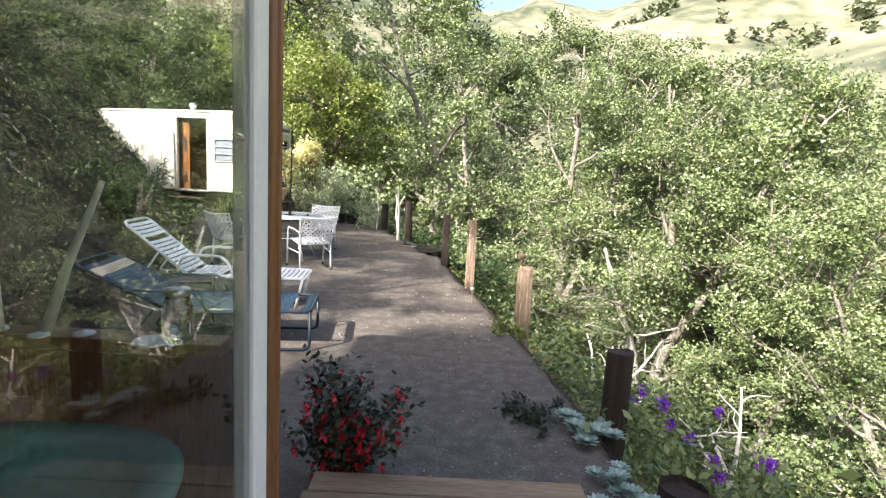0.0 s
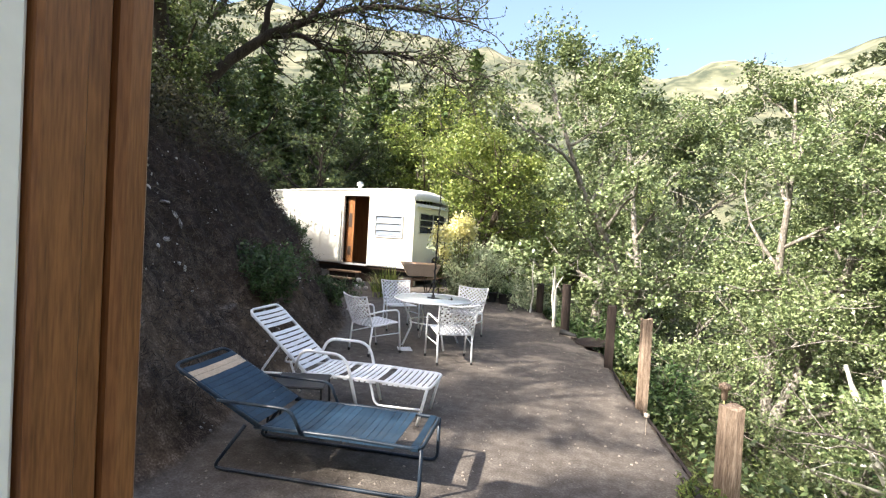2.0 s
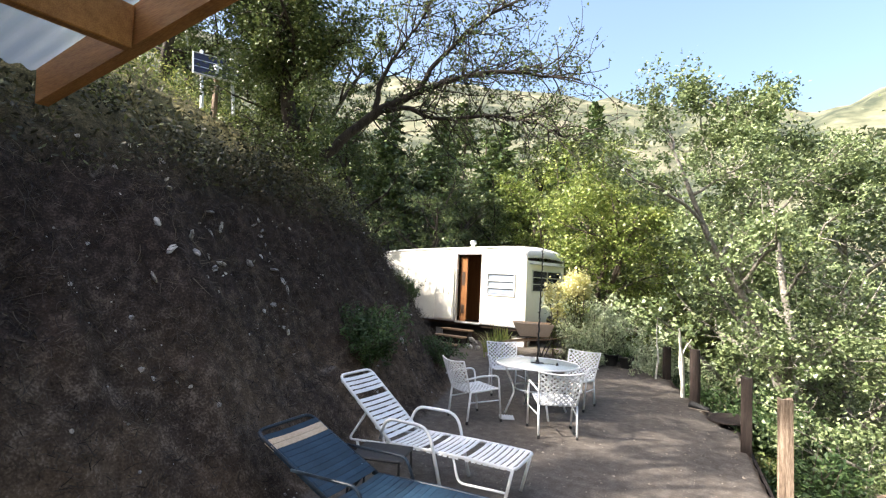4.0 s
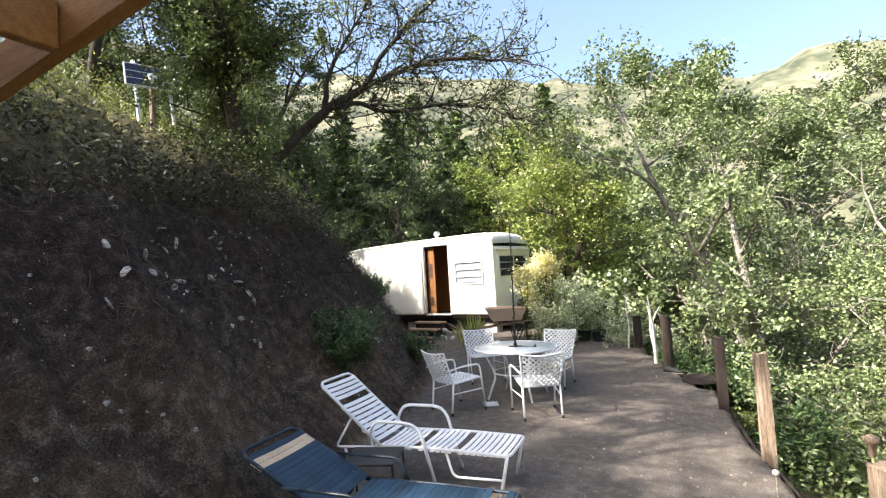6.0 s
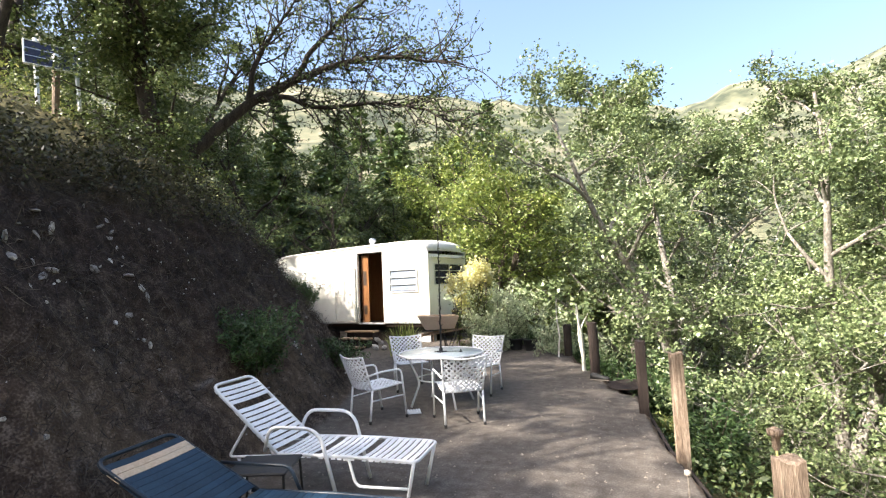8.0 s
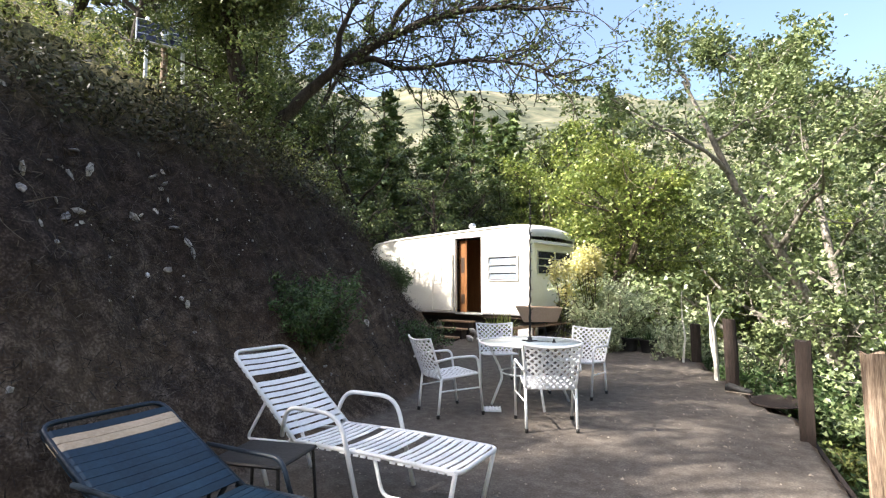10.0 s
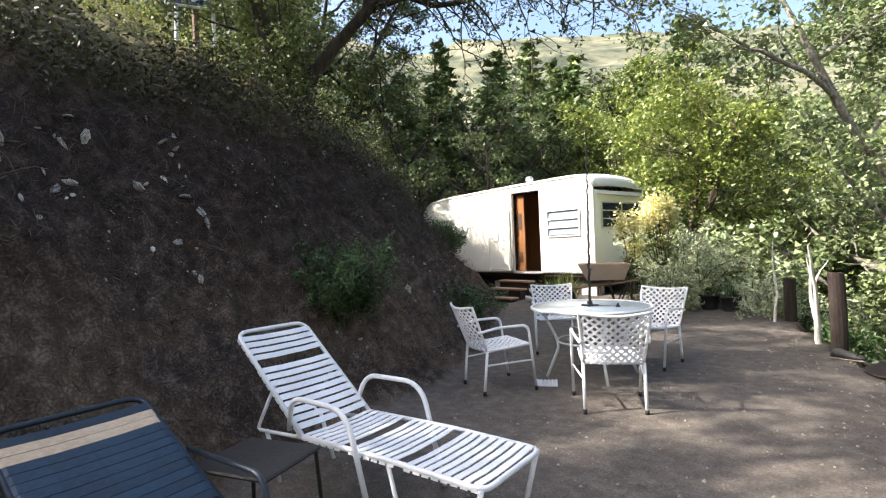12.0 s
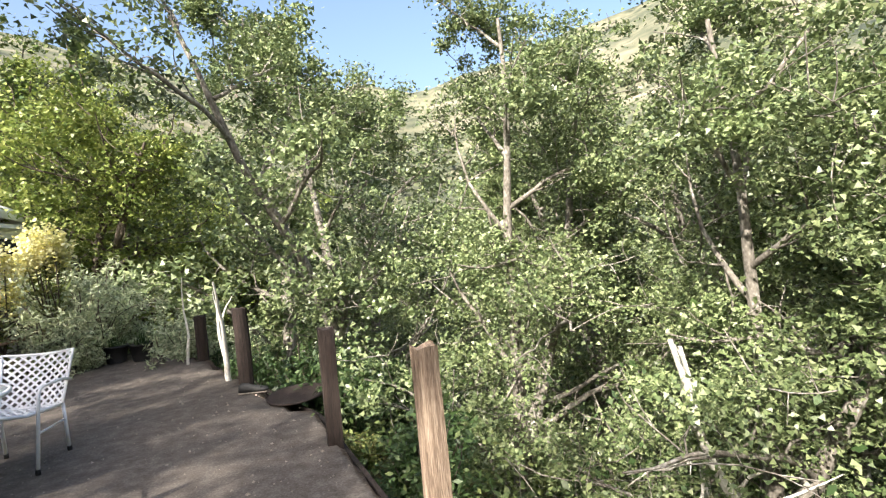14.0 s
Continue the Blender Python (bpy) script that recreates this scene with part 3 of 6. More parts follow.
def alder(k, x, y, turn, size=1.0):
    if math.hypot(x, y - 3) > 13.5:
        k = 4
    if k not in first:
        first[k] = plant("alder_tree", (ALDER + [ALDER_FAR])[k], on_ground(x, y), turn, ALDER_LABEL, "tree", "alders on the canyon slope", size)
        return first[k]
    return again(first[k], on_ground(x, y), turn, size)


for k, x, y, turn, size in (
        (3, 3.7, 8.4, 0, 0.8), (3, 2.4, 11.0, 60, 0.9), (3, 4.8, 12.0, 140, 1.1), (0, 1.2, 14.5, 200, 1.05), (3, 6.5, 8.5, 250, 0.95), (3, 5.2, 10.4, 30, 0.95), (3, 4.7, 6.6, 310, 0.62), (2, 8.0, 12.5, 20, 1.05),
        (0, 5.0, 16.0, 300, 1.1), (1, -0.4, 17.5, 110, 1.3), (2, 1.8, 20.0, 75, 1.35), (0, 9.0, 5.5, 160, 0.8), (3, 5.2, 4.6, 190, 0.6), (2, 12.0, 8.0, 230, 0.95),
        (0, 11.0, 16.5, 45, 1.2), (1, 8.5, 21.0, 330, 1.3), (2, 14.5, 12.5, 280, 1.2), (0, 4.5, 25.0, 10, 1.25), (1, 7.6, 1.5, 85, 0.7), (2, 13.0, 2.0, 120, 0.8),
        (0, 17.5, 7.0, 270, 1.2), (1, 17.0, 18.0, 35, 1.3), (2, 13.5, 24.0, 65, 1.35), (1, 21.0, 13.0, 0, 1.3), (0, 10.0, 30.0, 180, 1.35), (2, 20.0, 28.0, 200, 1.4)):
    alder(k, x, y, turn, size)

y0 = plant("yellow_maple", YELLOW[0], on_ground(-4.6, 19.5), 0, "broad yellow-green maple behind the trailer", "tree", "yellow-green maples", 1.0)
y1 = plant("yellow_maple", YELLOW[1], on_ground(-2.2, 21.5), 40, "broad yellow-green maple behind the trailer", "tree", "yellow-green maples", 1.0)
for o, x, y, turn, size in ((y1, -7.2, 21.5, 120, 1.0), (y0, -0.5, 25.0, 200, 1.15), (y1, -4.5, 26.0, 280, 1.2), (y0, -9.5, 27.0, 90, 1.15), (y1, 2.5, 31.0, 20, 1.4), (y0, -3.0, 34.0, 150, 1.4)):
    again(o, on_ground(x, y), turn, size)
f0 = plant("fir_tree", FIR[0], on_ground(-12.0, 20.5), 0, "dark green fir with drooping boughs", "tree", "firs behind the trailer", 0.85)
f1 = plant("fir_tree", FIR[1], on_ground(-9.8, 22.5), 50, "dark green fir with drooping boughs", "tree", "firs behind the trailer", 0.9)
for o, x, y, turn, size in ((f1, -14.5, 23.0, 20, 1.0), (f0, -12.5, 26.0, 140, 0.95), (f1, -16.5, 19.5, 220, 0.9), (f0, -8.0, 30.0, 80, 1.0), (f1, -5.5, 36.0, 10, 1.3), (f0, -15.0, 33.0, 300, 1.2), (f1, 0.5, 38.0, 170, 1.35), (f0, -10.8, 19.0, 33, 0.7), (f1, -13.2, 18.2, 77, 0.8), (f0, -7.8, 24.5, 210, 0.8), (f1, -11.0, 24.0, 260, 1.0), (f0, -15.2, 20.8, 130, 0.95)):
    again(o, on_ground(x, y), turn, size)


def bank_oak():
    """The leaning oak on the bank: a dense dark crown over the trunk, and one half-bare limb forking out over the terrace."""
    rng = np.random.default_rng(41)
    wood, tips, bare = [], [], []
    tp, tr = grow(rng, (-0.1, -0.1, -0.4), (-0.06, -0.04, 1), 3.5, 0.22, 0.06, 10, 0.07)
    wood.append(np_tube(tp, tr, 9))
    t2_, r2_ = grow(rng, (-0.35, 0.1, -0.4), (-0.3, -0.12, 1), 3.1, 0.13, 0.04, 10, 0.08)
    wood.append(np_tube(t2_, r2_, 7))
    main = np.array([(0.0, 0.0, 0.3), (0.45, 0.25, 0.9), (0.95, 0.55, 1.45), (1.6, 0.95, 1.85), (2.3, 1.3, 2.1), (3.0, 1.65, 2.25), (3.7, 1.9, 2.2), (4.4, 2.1, 2.05)])
    low = np.array([main[2], (1.45, 0.85, 1.5), (2.1, 1.2, 1.36), (2.9, 1.55, 1.42), (3.6, 1.8, 1.25), (4.1, 1.95, 1.05)])
    high = np.array([main[3], (1.95, 1.15, 2.5), (2.45, 1.4, 3.1), (2.95, 1.7, 3.55), (3.6, 2.0, 3.8)])
    inner = np.array([main[2], (1.05, 0.6, 2.1), (1.35, 0.7, 2.7), (1.75, 0.85, 3.3)])
    for limb, ra in ((main, 0.11), (low, 0.055), (high, 0.055), (inner, 0.06)):
        limb = limb + rng.normal(size=limb.shape) * 0.03 * (np.arange(len(limb)) > 0)[:, None]
        fine = np.stack([np.interp(np.linspace(0, len(limb) - 1, 4 * len(limb)), np.arange(len(limb)), limb[:, a]) for a in range(3)], 1)
        fine += rng.normal(size=fine.shape) * 0.012
        wood.append(np_tube(fine, np.linspace(ra, 0.014, len(fine)), 7))
        along = (limb[-1] - limb[0]) / np.linalg.norm(limb[-1] - limb[0])
        for q in range(9 * (len(limb) - 1)):
            b0 = fine[rng.integers(len(fine) // 4, len(fine))]
            sp, sr = grow(rng, b0, along * 0.9 + rng.normal(size=3) * 0.6 + np.array([0, 0, 0.1]), rng.uniform(0.5, 1.4), 0.016, 0.005, 7, 0.2, -0.01)
            wood.append(np_tube(sp, sr, 4))
            for _ in range(6):
                t2, r2 = grow(rng, sp[rng.integers(2, 8)], rng.normal(size=3) + along * 0.5, rng.uniform(0.2, 0.6), 0.007, 0.003, 4, 0.28, -0.03)
                wood.append(np_tube(t2, r2, 3))
                bare += list(t2[1:])
    for i in range(34):
        az, src = rng.uniform(0.9, 6.9), (tp if i % 3 else t2_)
        j = int(rng.integers(7 if 3.5 < az < 5.6 else 3, 11))
        lp, lr = grow(rng, src[j], (math.cos(az), math.sin(az), 0.35), rng.uniform(1.0, 2.3) * (0.3 if 0.9 < az < 2.9 else 0.5 if 2.9 <= az < 4.7 else 1.0), 0.05, 0.01, 7, 0.17, 0.03)
        wood.append(np_tube(lp, lr, 5))
        for q in range(6):
            sp, sr = grow(rng, lp[rng.integers(2, 8)], rng.normal(size=3) + np.array([0, 0, 0.2]), rng.uniform(0.4, 1.0), 0.015, 0.004, 4, 0.22)
            wood.append(np_tube(sp, sr, 4))
            tips += list(sp[1:])
    tips, bare = np.array(tips), np.array(bare)
    hubs = tips[rng.integers(0, len(tips), 520)]
    c = hubs[rng.integers(0, 520, 46000)] + rng.normal(size=(46000, 3)) * np.array([0.15, 0.15, 0.09])
    d = bare[rng.integers(0, len(bare), 8000)] + rng.normal(size=(8000, 3)) * 0.05
    return np_mesh("trunk", wood, OAK_BARK), np_mesh("crown", [leaf_tris(rng, np.concatenate([c, d]), 0.066, 0.044)], LEAF_OAK, False)


plant("oak_tree", bank_oak(), on_ground(-6.9, 8.15), 0, "dark live oak on the bank with a half-bare limb forking outwards", "tree")
OAK = tree_meshes(44, 7.5, 3.2, 0.2, 13000, 0.13, OAK_BARK, LEAF_OAK, 0.15, 2, (0, 0), 9, twigs=1)
o0 = plant("oak_tree", OAK, on_ground(-14.8, 14.6), 0, "dense dark live oak on the slope above the bank", "tree", "oaks above the bank")
for x, y, turn, size in ((-15.5, 9.8, 70, 0.9), (-18.0, 12.5, 140, 1.0), (-12.0, 16.5, 200, 0.9), (-12.6, -2.3, 30, 0.7), (-13.5, -9.5, 100, 1.0), (-20.0, 9.5, 20, 1.1), (-20.5, 17.0, 300, 1.2), (-17.0, 22.0, 80, 1.1)):
    again(o0, on_ground(x, y), turn, size)

# thin-crowned oaks up the slope beside the house, whose shade dapples the terrace
THIN = tree_meshes(46, 6.0, 2.6, 0.13, 5400, 0.11, OAK_BARK, LEAF_OAK, 0.25, 2, (0, 0), 6, 0.8, twigs=1)
t0 = plant("oak_tree", THIN, on_ground(-8.6, -0.7), 0, "thin-crowned oak on the slope beside the house", "tree", "thin oaks beside the house")
for x, y, turn, size in ((-9.2, 1.2, 80, 0.9), (-7.6, 2.6, 200, 0.75), (-6.3, -4.2, 160, 1.05), (-10.6, 3.4, 240, 0.8), (-5.2, -6.6, 20, 1.1)):
    again(t0, on_ground(x, y), turn, size)

# taller woods behind the trailer, closing the view below the hills
for o, x, y, turn, size in ((o0, -10.2, 17.4, 15, 0.75), (o0, -8.0, 19.8, 95, 0.7), (o0, -18.5, 27.0, 205, 1.3), (o0, -12.5, 31.0, 285, 1.4), (o0, -5.5, 30.5, 55, 1.3), (o0, 1.0, 29.0, 175, 1.2), (f0, -9.5, 36.0, 65, 1.35), (f1, -2.0, 40.0, 115, 1.5),
                            (f0, -20.0, 36.0, 195, 1.5), (y0, -8.5, 33.5, 305, 1.5), (y1, -1.0, 33.0, 265, 1.7), (o0, 6.5, 36.0, 20, 1.6), (o0, -14.5, 41.0, 100, 1.8), (o0, -4.0, 45.0, 150, 1.9), (f1, -25.0, 31.0, 35, 1.4), (o0, -24.0, 24.0, 130, 1.3), (o0, 3.2, 26.0, 60, 1.15), (o0, 0.8, 23.5, 220, 0.95), (o0, 7.5, 31.0, 310, 1.4), (o0, -11.0, 28.5, 10, 1.3), (y0, -6.2, 24.0, 250, 1.25), (o0, -14.0, 25.0, 170, 1.2)):
    again(o, on_ground(x, y), turn, size)


# ---- house corner: deck, window wall, lean-to roof ----
DECK = 0.32
deck = thing("deck", (0, 0, 0), 0, "weathered board deck along the house", "deck", kind="structure")
for i in range(14):
    yb = 1.62 - 0.15 * i
    part("plank", boxed(-0.46, yb - 0.142, DECK - 0.035, 1.15, yb, DECK), STEP_WOOD, deck)
step = thing("wooden_step", (0, 0, 0), 0, "worn two-board wooden step down to the terrace", "step")
part("tread", boxed(-0.55, 1.93, 0.125, 0.72, 2.07, 0.165), STEP_WOOD, step)
part("tread", boxed(-0.53, 2.08, 0.125, 0.70, 2.22, 0.165), STEP_WOOD, step)
part("riser", boxed(-0.53, 2.17, -0.03, 0.70, 2.205, 0.122), STEP_WOOD, step)
part("riser", boxed(-0.53, 1.64, -0.03, 0.70, 1.67, 0.28), STEP_WOOD, step)

WX = -0.50
wall = thing("wall_house", (0, 0, 0), 0, "cedar-clad house wall with a large window", "wall", kind="structure")
part("lower_wall", boxed(WX - 0.1, -3.5, -0.2, WX - 0.0, 1.444, 0.398), CEDAR, wall)
part("upper_wall", boxed(WX - 0.1, -3.5, 2.502, WX - 0.0, 1.444, 3.0), CEDAR, wall)
part("end_wall", boxed(-3.0, -3.6, -0.2, WX, -3.5, 3.0), CEDAR, wall)
win = thing("window_1", (0, 0, 0), 0, "tall white-framed window with clear glass", "window", kind="structure")
part("pane", boxed(WX - 0.018, -1.2, 0.48, WX - 0.010, 1.36, 2.42, 0), WINDOW_GLASS, win).visible_shadow = False
part("window_frame", boxed(WX - 0.062, 1.35, 0.40, WX + 0.006, 1.445, 2.5, 0.006), WHITE_PAINT, win)
part("window_frame", boxed(WX - 0.09, -1.3, 0.40, WX + 0.012, -1.2, 2.5, 0.006), WHITE_PAINT, win)
part("window_frame", boxed(WX - 0.09, -1.198, 2.42, WX + 0.004, 1.348, 2.5, 0.006), WHITE_PAINT, win)
part("window_sill", boxed(WX - 0.09, -1.198, 0.40, WX + 0.004, 1.348, 0.48, 0.006), WHITE_PAINT, win)
post = thing("corner_post", (0, 0, 0), 0, "orange-brown stained cedar corner post of the house", "post", kind="structure")
part("trim_board", boxed(WX - 0.09, 1.448, -0.1, WX + 0.012, 1.495, 2.95, 0.004), CEDAR, post)
part("trim_board", boxed(WX - 0.09, 1.498, -0.1, WX - 0.004, 1.53, 2.95, 0.004), CEDAR, post)
part("square_post", boxed(WX - 0.095, 1.533, -0.1, WX + 0.006, 1.572, 2.95, 0.008), CEDAR, post)

# room behind the glass
room = thing("wall_room", (0, 0, 0), 0, "dim wood-panelled room behind the window", "room", kind="structure")
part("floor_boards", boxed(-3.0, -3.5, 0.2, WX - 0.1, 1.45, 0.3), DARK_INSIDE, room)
part("back_wall", boxed(-3.1, -3.5, 0.3, -3.0, 1.45, 1.1), VARNISH, room)
part("back_wall", boxed(-3.1, -3.5, 2.25, -3.0, 1.45, 2.8), VARNISH, room)
part("side_wall", boxed(-3.1, 1.452, -0.2, WX - 0.1, 1.53, 1.02), VARNISH, room)
part("side_wall", boxed(-3.1, 1.452, 2.3, WX - 0.1, 1.53, 2.75), VARNISH, room)
part("mullion", boxed(-1.9, 1.46, 1.022, -1.82, 1.52, 2.298), VARNISH, room)
part("window_ledge", boxed(-3.0, 1.36, 1.022, WX - 0.1, 1.45, 1.06), VARNISH, room)

roof = thing("roof_house", (0, 0, 0), 0, "shallow cedar house roof over the window wall", "roof", kind="structure")
part("roof_deck", boxed(-3.3, -3.8, 3.0, -0.38, 1.75, 3.12), CEDAR_X, roof)

# lean-to roof of clear corrugated sheet on cedar rafters, falling towards the bank
leanto = thing("lean_to_roof", (0, 0, 0), 0, "lean-to roof of clear corrugated panels on cedar rafters", "roof", kind="structure")


def roof_z(x):
    return 2.69 + (x + 1.43) * 0.11


def rafter(y, x0, x1, name, depth=0.14):
    b = boxed(-0.5, -0.5, -0.5, 0.5, 0.5, 0.5, 0.0)
    ln = math.hypot(x1 - x0, roof_z(x1) - roof_z(x0))
    bmesh.ops.transform(b, matrix=Matrix.Translation(((x0 + x1) / 2, y, (roof_z(x0) + roof_z(x1)) / 2 - depth / 2)) @ pose(0, 0, 0, 0, -math.degrees(math.atan(0.11)), 0) @ Matrix.Diagonal((ln, 0.045, depth, 1)), verts=b.verts)
    part(name, b, CEDAR_X, leanto)


for y in (2.26, 1.7, 1.1, 0.4):
    rafter(y, -2.16, 0.1 if y > 2 else -0.62, "rafter")
for x in (-1.45, -0.75):
    part("blocking", boxed(x - 0.022, 1.725, roof_z(x) - 0.15, x + 0.022, 2.235, roof_z(x) - 0.01), CEDAR_X, leanto)
    part("blocking", boxed(x - 0.022, 1.125, roof_z(x) - 0.15, x + 0.022, 1.675, roof_z(x) - 0.01), CEDAR_X, leanto)
part("end_beam", boxed(-2.14, -0.6, roof_z(-2.1) - 0.225, -2.06, 1.5, roof_z(-2.1) - 0.15), CEDAR_X, leanto)
for y in (-0.4,):
    part("beam_post", boxed(-2.14, y - 0.045, 0.0, -2.06, y + 0.045, roof_z(-2.1) - 0.227), CEDAR_X, leanto)
sheet_v, sheet_f, ny = [], [], 240
for j in range(ny + 1):
    y = -0.5 + 2.80 * j / ny
    for x in (-2.2, 0.12):
        sheet_v.append((x, y, roof_z(x) + 0.012 + 0.008 * math.sin(y / 0.068 * 2 * math.pi)))
for j in range(ny):
    sheet_f.append((2 * j, 2 * j + 1, 2 * j + 3, 2 * j + 2))
sh = raw("corrugated_sheet", sheet_v, sheet_f, CORRUGATED, leanto, True)
sol = sh.modifiers.new("thick", "SOLIDIFY")
sol.thickness = 0.002


# ---- posts along the terrace edge ----
def rough_post(name, at, height, w, d, turn, material, label, lean=(0, 0), seed=0, down=0.7, round_=False):
    rng = random.Random(seed)
    root = thing(name, at, turn, label, "post", "posts along the terrace edge")
    b = bmesh.new()
    n, rings = 14 if round_ else 12, []
    levels = [-down, -0.1, 0.15, height * 0.4, height * 0.6, height * 0.8, height * 0.95, height]
    for i, z in enumerate(levels):
        ring = []
        for k in range(n):
            a = 2 * math.pi * k / n + 0.26
            if round_:
                px, py = w / 2 * math.cos(a), d / 2 * math.sin(a)
            else:
                s = 1 / max(abs(math.cos(a)), abs(math.sin(a)))
                s = min(s, 1.3)
                px, py = w / 2 * math.cos(a) * s, d / 2 * math.sin(a) * s
            j = 1 + 0.1 * (noise.noise((k * 1.7 + seed, z * 2.2, seed * 3.1)))
            zz = z + (rng.uniform(-0.015, 0.015) if i == len(levels) - 1 else 0)
            ring.append(b.verts.new((px * j + lean[0] * z, py * j + lean[1] * z, zz)))
        rings.append(ring)
    for a, c in zip(rings, rings[1:]):
        for k in range(n):
            b.faces.new((a[k], a[(k + 1) % n], c[(k + 1) % n], c[k]))
    b.faces.new(rings[-1])
    part("shaft", b, material, root)
    return root


rough_post("edge_post", (0.88, 5.06, 0), 0.66, 0.135, 0.13, 12, GREY_WOOD, "split grey-brown timber post at the terrace edge", (0.0, 0.02), 1)
rough_post("edge_post", (0.45, 6.93, 0), 0.95, 0.112, 0.105, 8, GREY_WOOD, "tall weathered timber post with a dark flank", (0.0, 0.02), 2)
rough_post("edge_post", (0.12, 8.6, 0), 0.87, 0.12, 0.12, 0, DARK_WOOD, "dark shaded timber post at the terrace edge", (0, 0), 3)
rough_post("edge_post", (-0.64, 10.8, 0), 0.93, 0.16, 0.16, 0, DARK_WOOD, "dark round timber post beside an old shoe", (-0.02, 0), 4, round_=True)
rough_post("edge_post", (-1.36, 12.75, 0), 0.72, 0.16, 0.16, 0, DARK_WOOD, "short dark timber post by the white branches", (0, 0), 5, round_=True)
rough_post("edge_post", (1.17, 3.12, 0), 0.5, 0.17, 0.16, 0, DARK_WOOD, "charred-looking stump post beside the succulents", (0, 0), 6, 1.2, True)
rough_post("edge_post", (1.2, 2.25, 0), 0.12, 0.22, 0.22, 0, DARK_WOOD, "low dark stump beside the step", (0, 0), 7, 1.2, True)

# timber edging board under the lip of the terrace
edging = thing("edging", (0, 0, 0), 0, "dark timber boards holding the terrace edge", "retaining edge", kind="structure")
for (ya, xa), (yb, xb) in zip(EDGE[1:10], EDGE[2:11]):
    a, c = Vector((xa + 0.03, ya, 0)), Vector((xb + 0.03, yb, 0))
    ln, ang = (c - a).length, math.degrees(math.atan2(c.y - a.y, c.x - a.x))
    b = boxed(0.005, -0.05, -0.55, ln - 0.005, -0.012, -0.055, 0.004)
    o = part("board", b, DARK_WOOD, edging)
    o.matrix_basis = Matrix.Translation(a) @ pose(0, 0, 0, 0, 0, ang)


# ---- woven patio chairs and table ----
def ribbon(b, pts, normal_at, width, thick=0.003):
    """A flat strap along points."""
    top, bot = [], []
    for i, p in enumerate(pts):
        d = (pts[min(i + 1, len(pts) - 1)] - pts[max(i - 1, 0)]).normalized()
        n = normal_at(i)
        s = d.cross(n).normalized() * width / 2
        top.append((b.verts.new(p - s + n * thick), b.verts.new(p + s + n * thick)))
        bot.append((b.verts.new(p - s - n * thick), b.verts.new(p + s - n * thick)))
    for (a0, a1), (b0, b1), (c0, c1), (d0, d1) in zip(top, top[1:], bot, bot[1:]):
        for f in ((a0, a1, b1, b0), (c1, c0, d0, d1), (a1, c1, d1, b1), (c0, a0, b0, d0)):
            b.faces.new(f)


def lattice(surface, nu, nv, pitch, width, shift):
    """Diagonal straps both ways over a surface given by two numbers from 0 to 1; nu and nv are its metres."""
    b = bmesh.new()
    for sgn in (1, -1):
        c = -nv if sgn > 0 else 0.0
        while c < (nu if sgn > 0 else nu + nv):
            pts = []
            for i in range(17):
                y = nv * i / 16
                x = c + y if sgn > 0 else c - y
                if -1e-6 <= x <= nu + 1e-6:
                    pts.append((x / nu, y / nv))
            if len(pts) >= 3:
                ps, ns = [], []
                for k, (u, v) in enumerate(pts):
                    p = surface(u, v)
                    n = (surface(min(1, u + 0.01), v) - surface(max(0, u - 0.01), v)).cross(surface(u, min(1, v + 0.01)) - surface(u, max(0, v - 0.01))).normalized()
                    ps.append(p + n * shift * sgn * (1 if k % 2 else -0.6))
                    ns.append(n)
                ribbon(b, ps, lambda i: ns[i], width)
            c += pitch
    return b


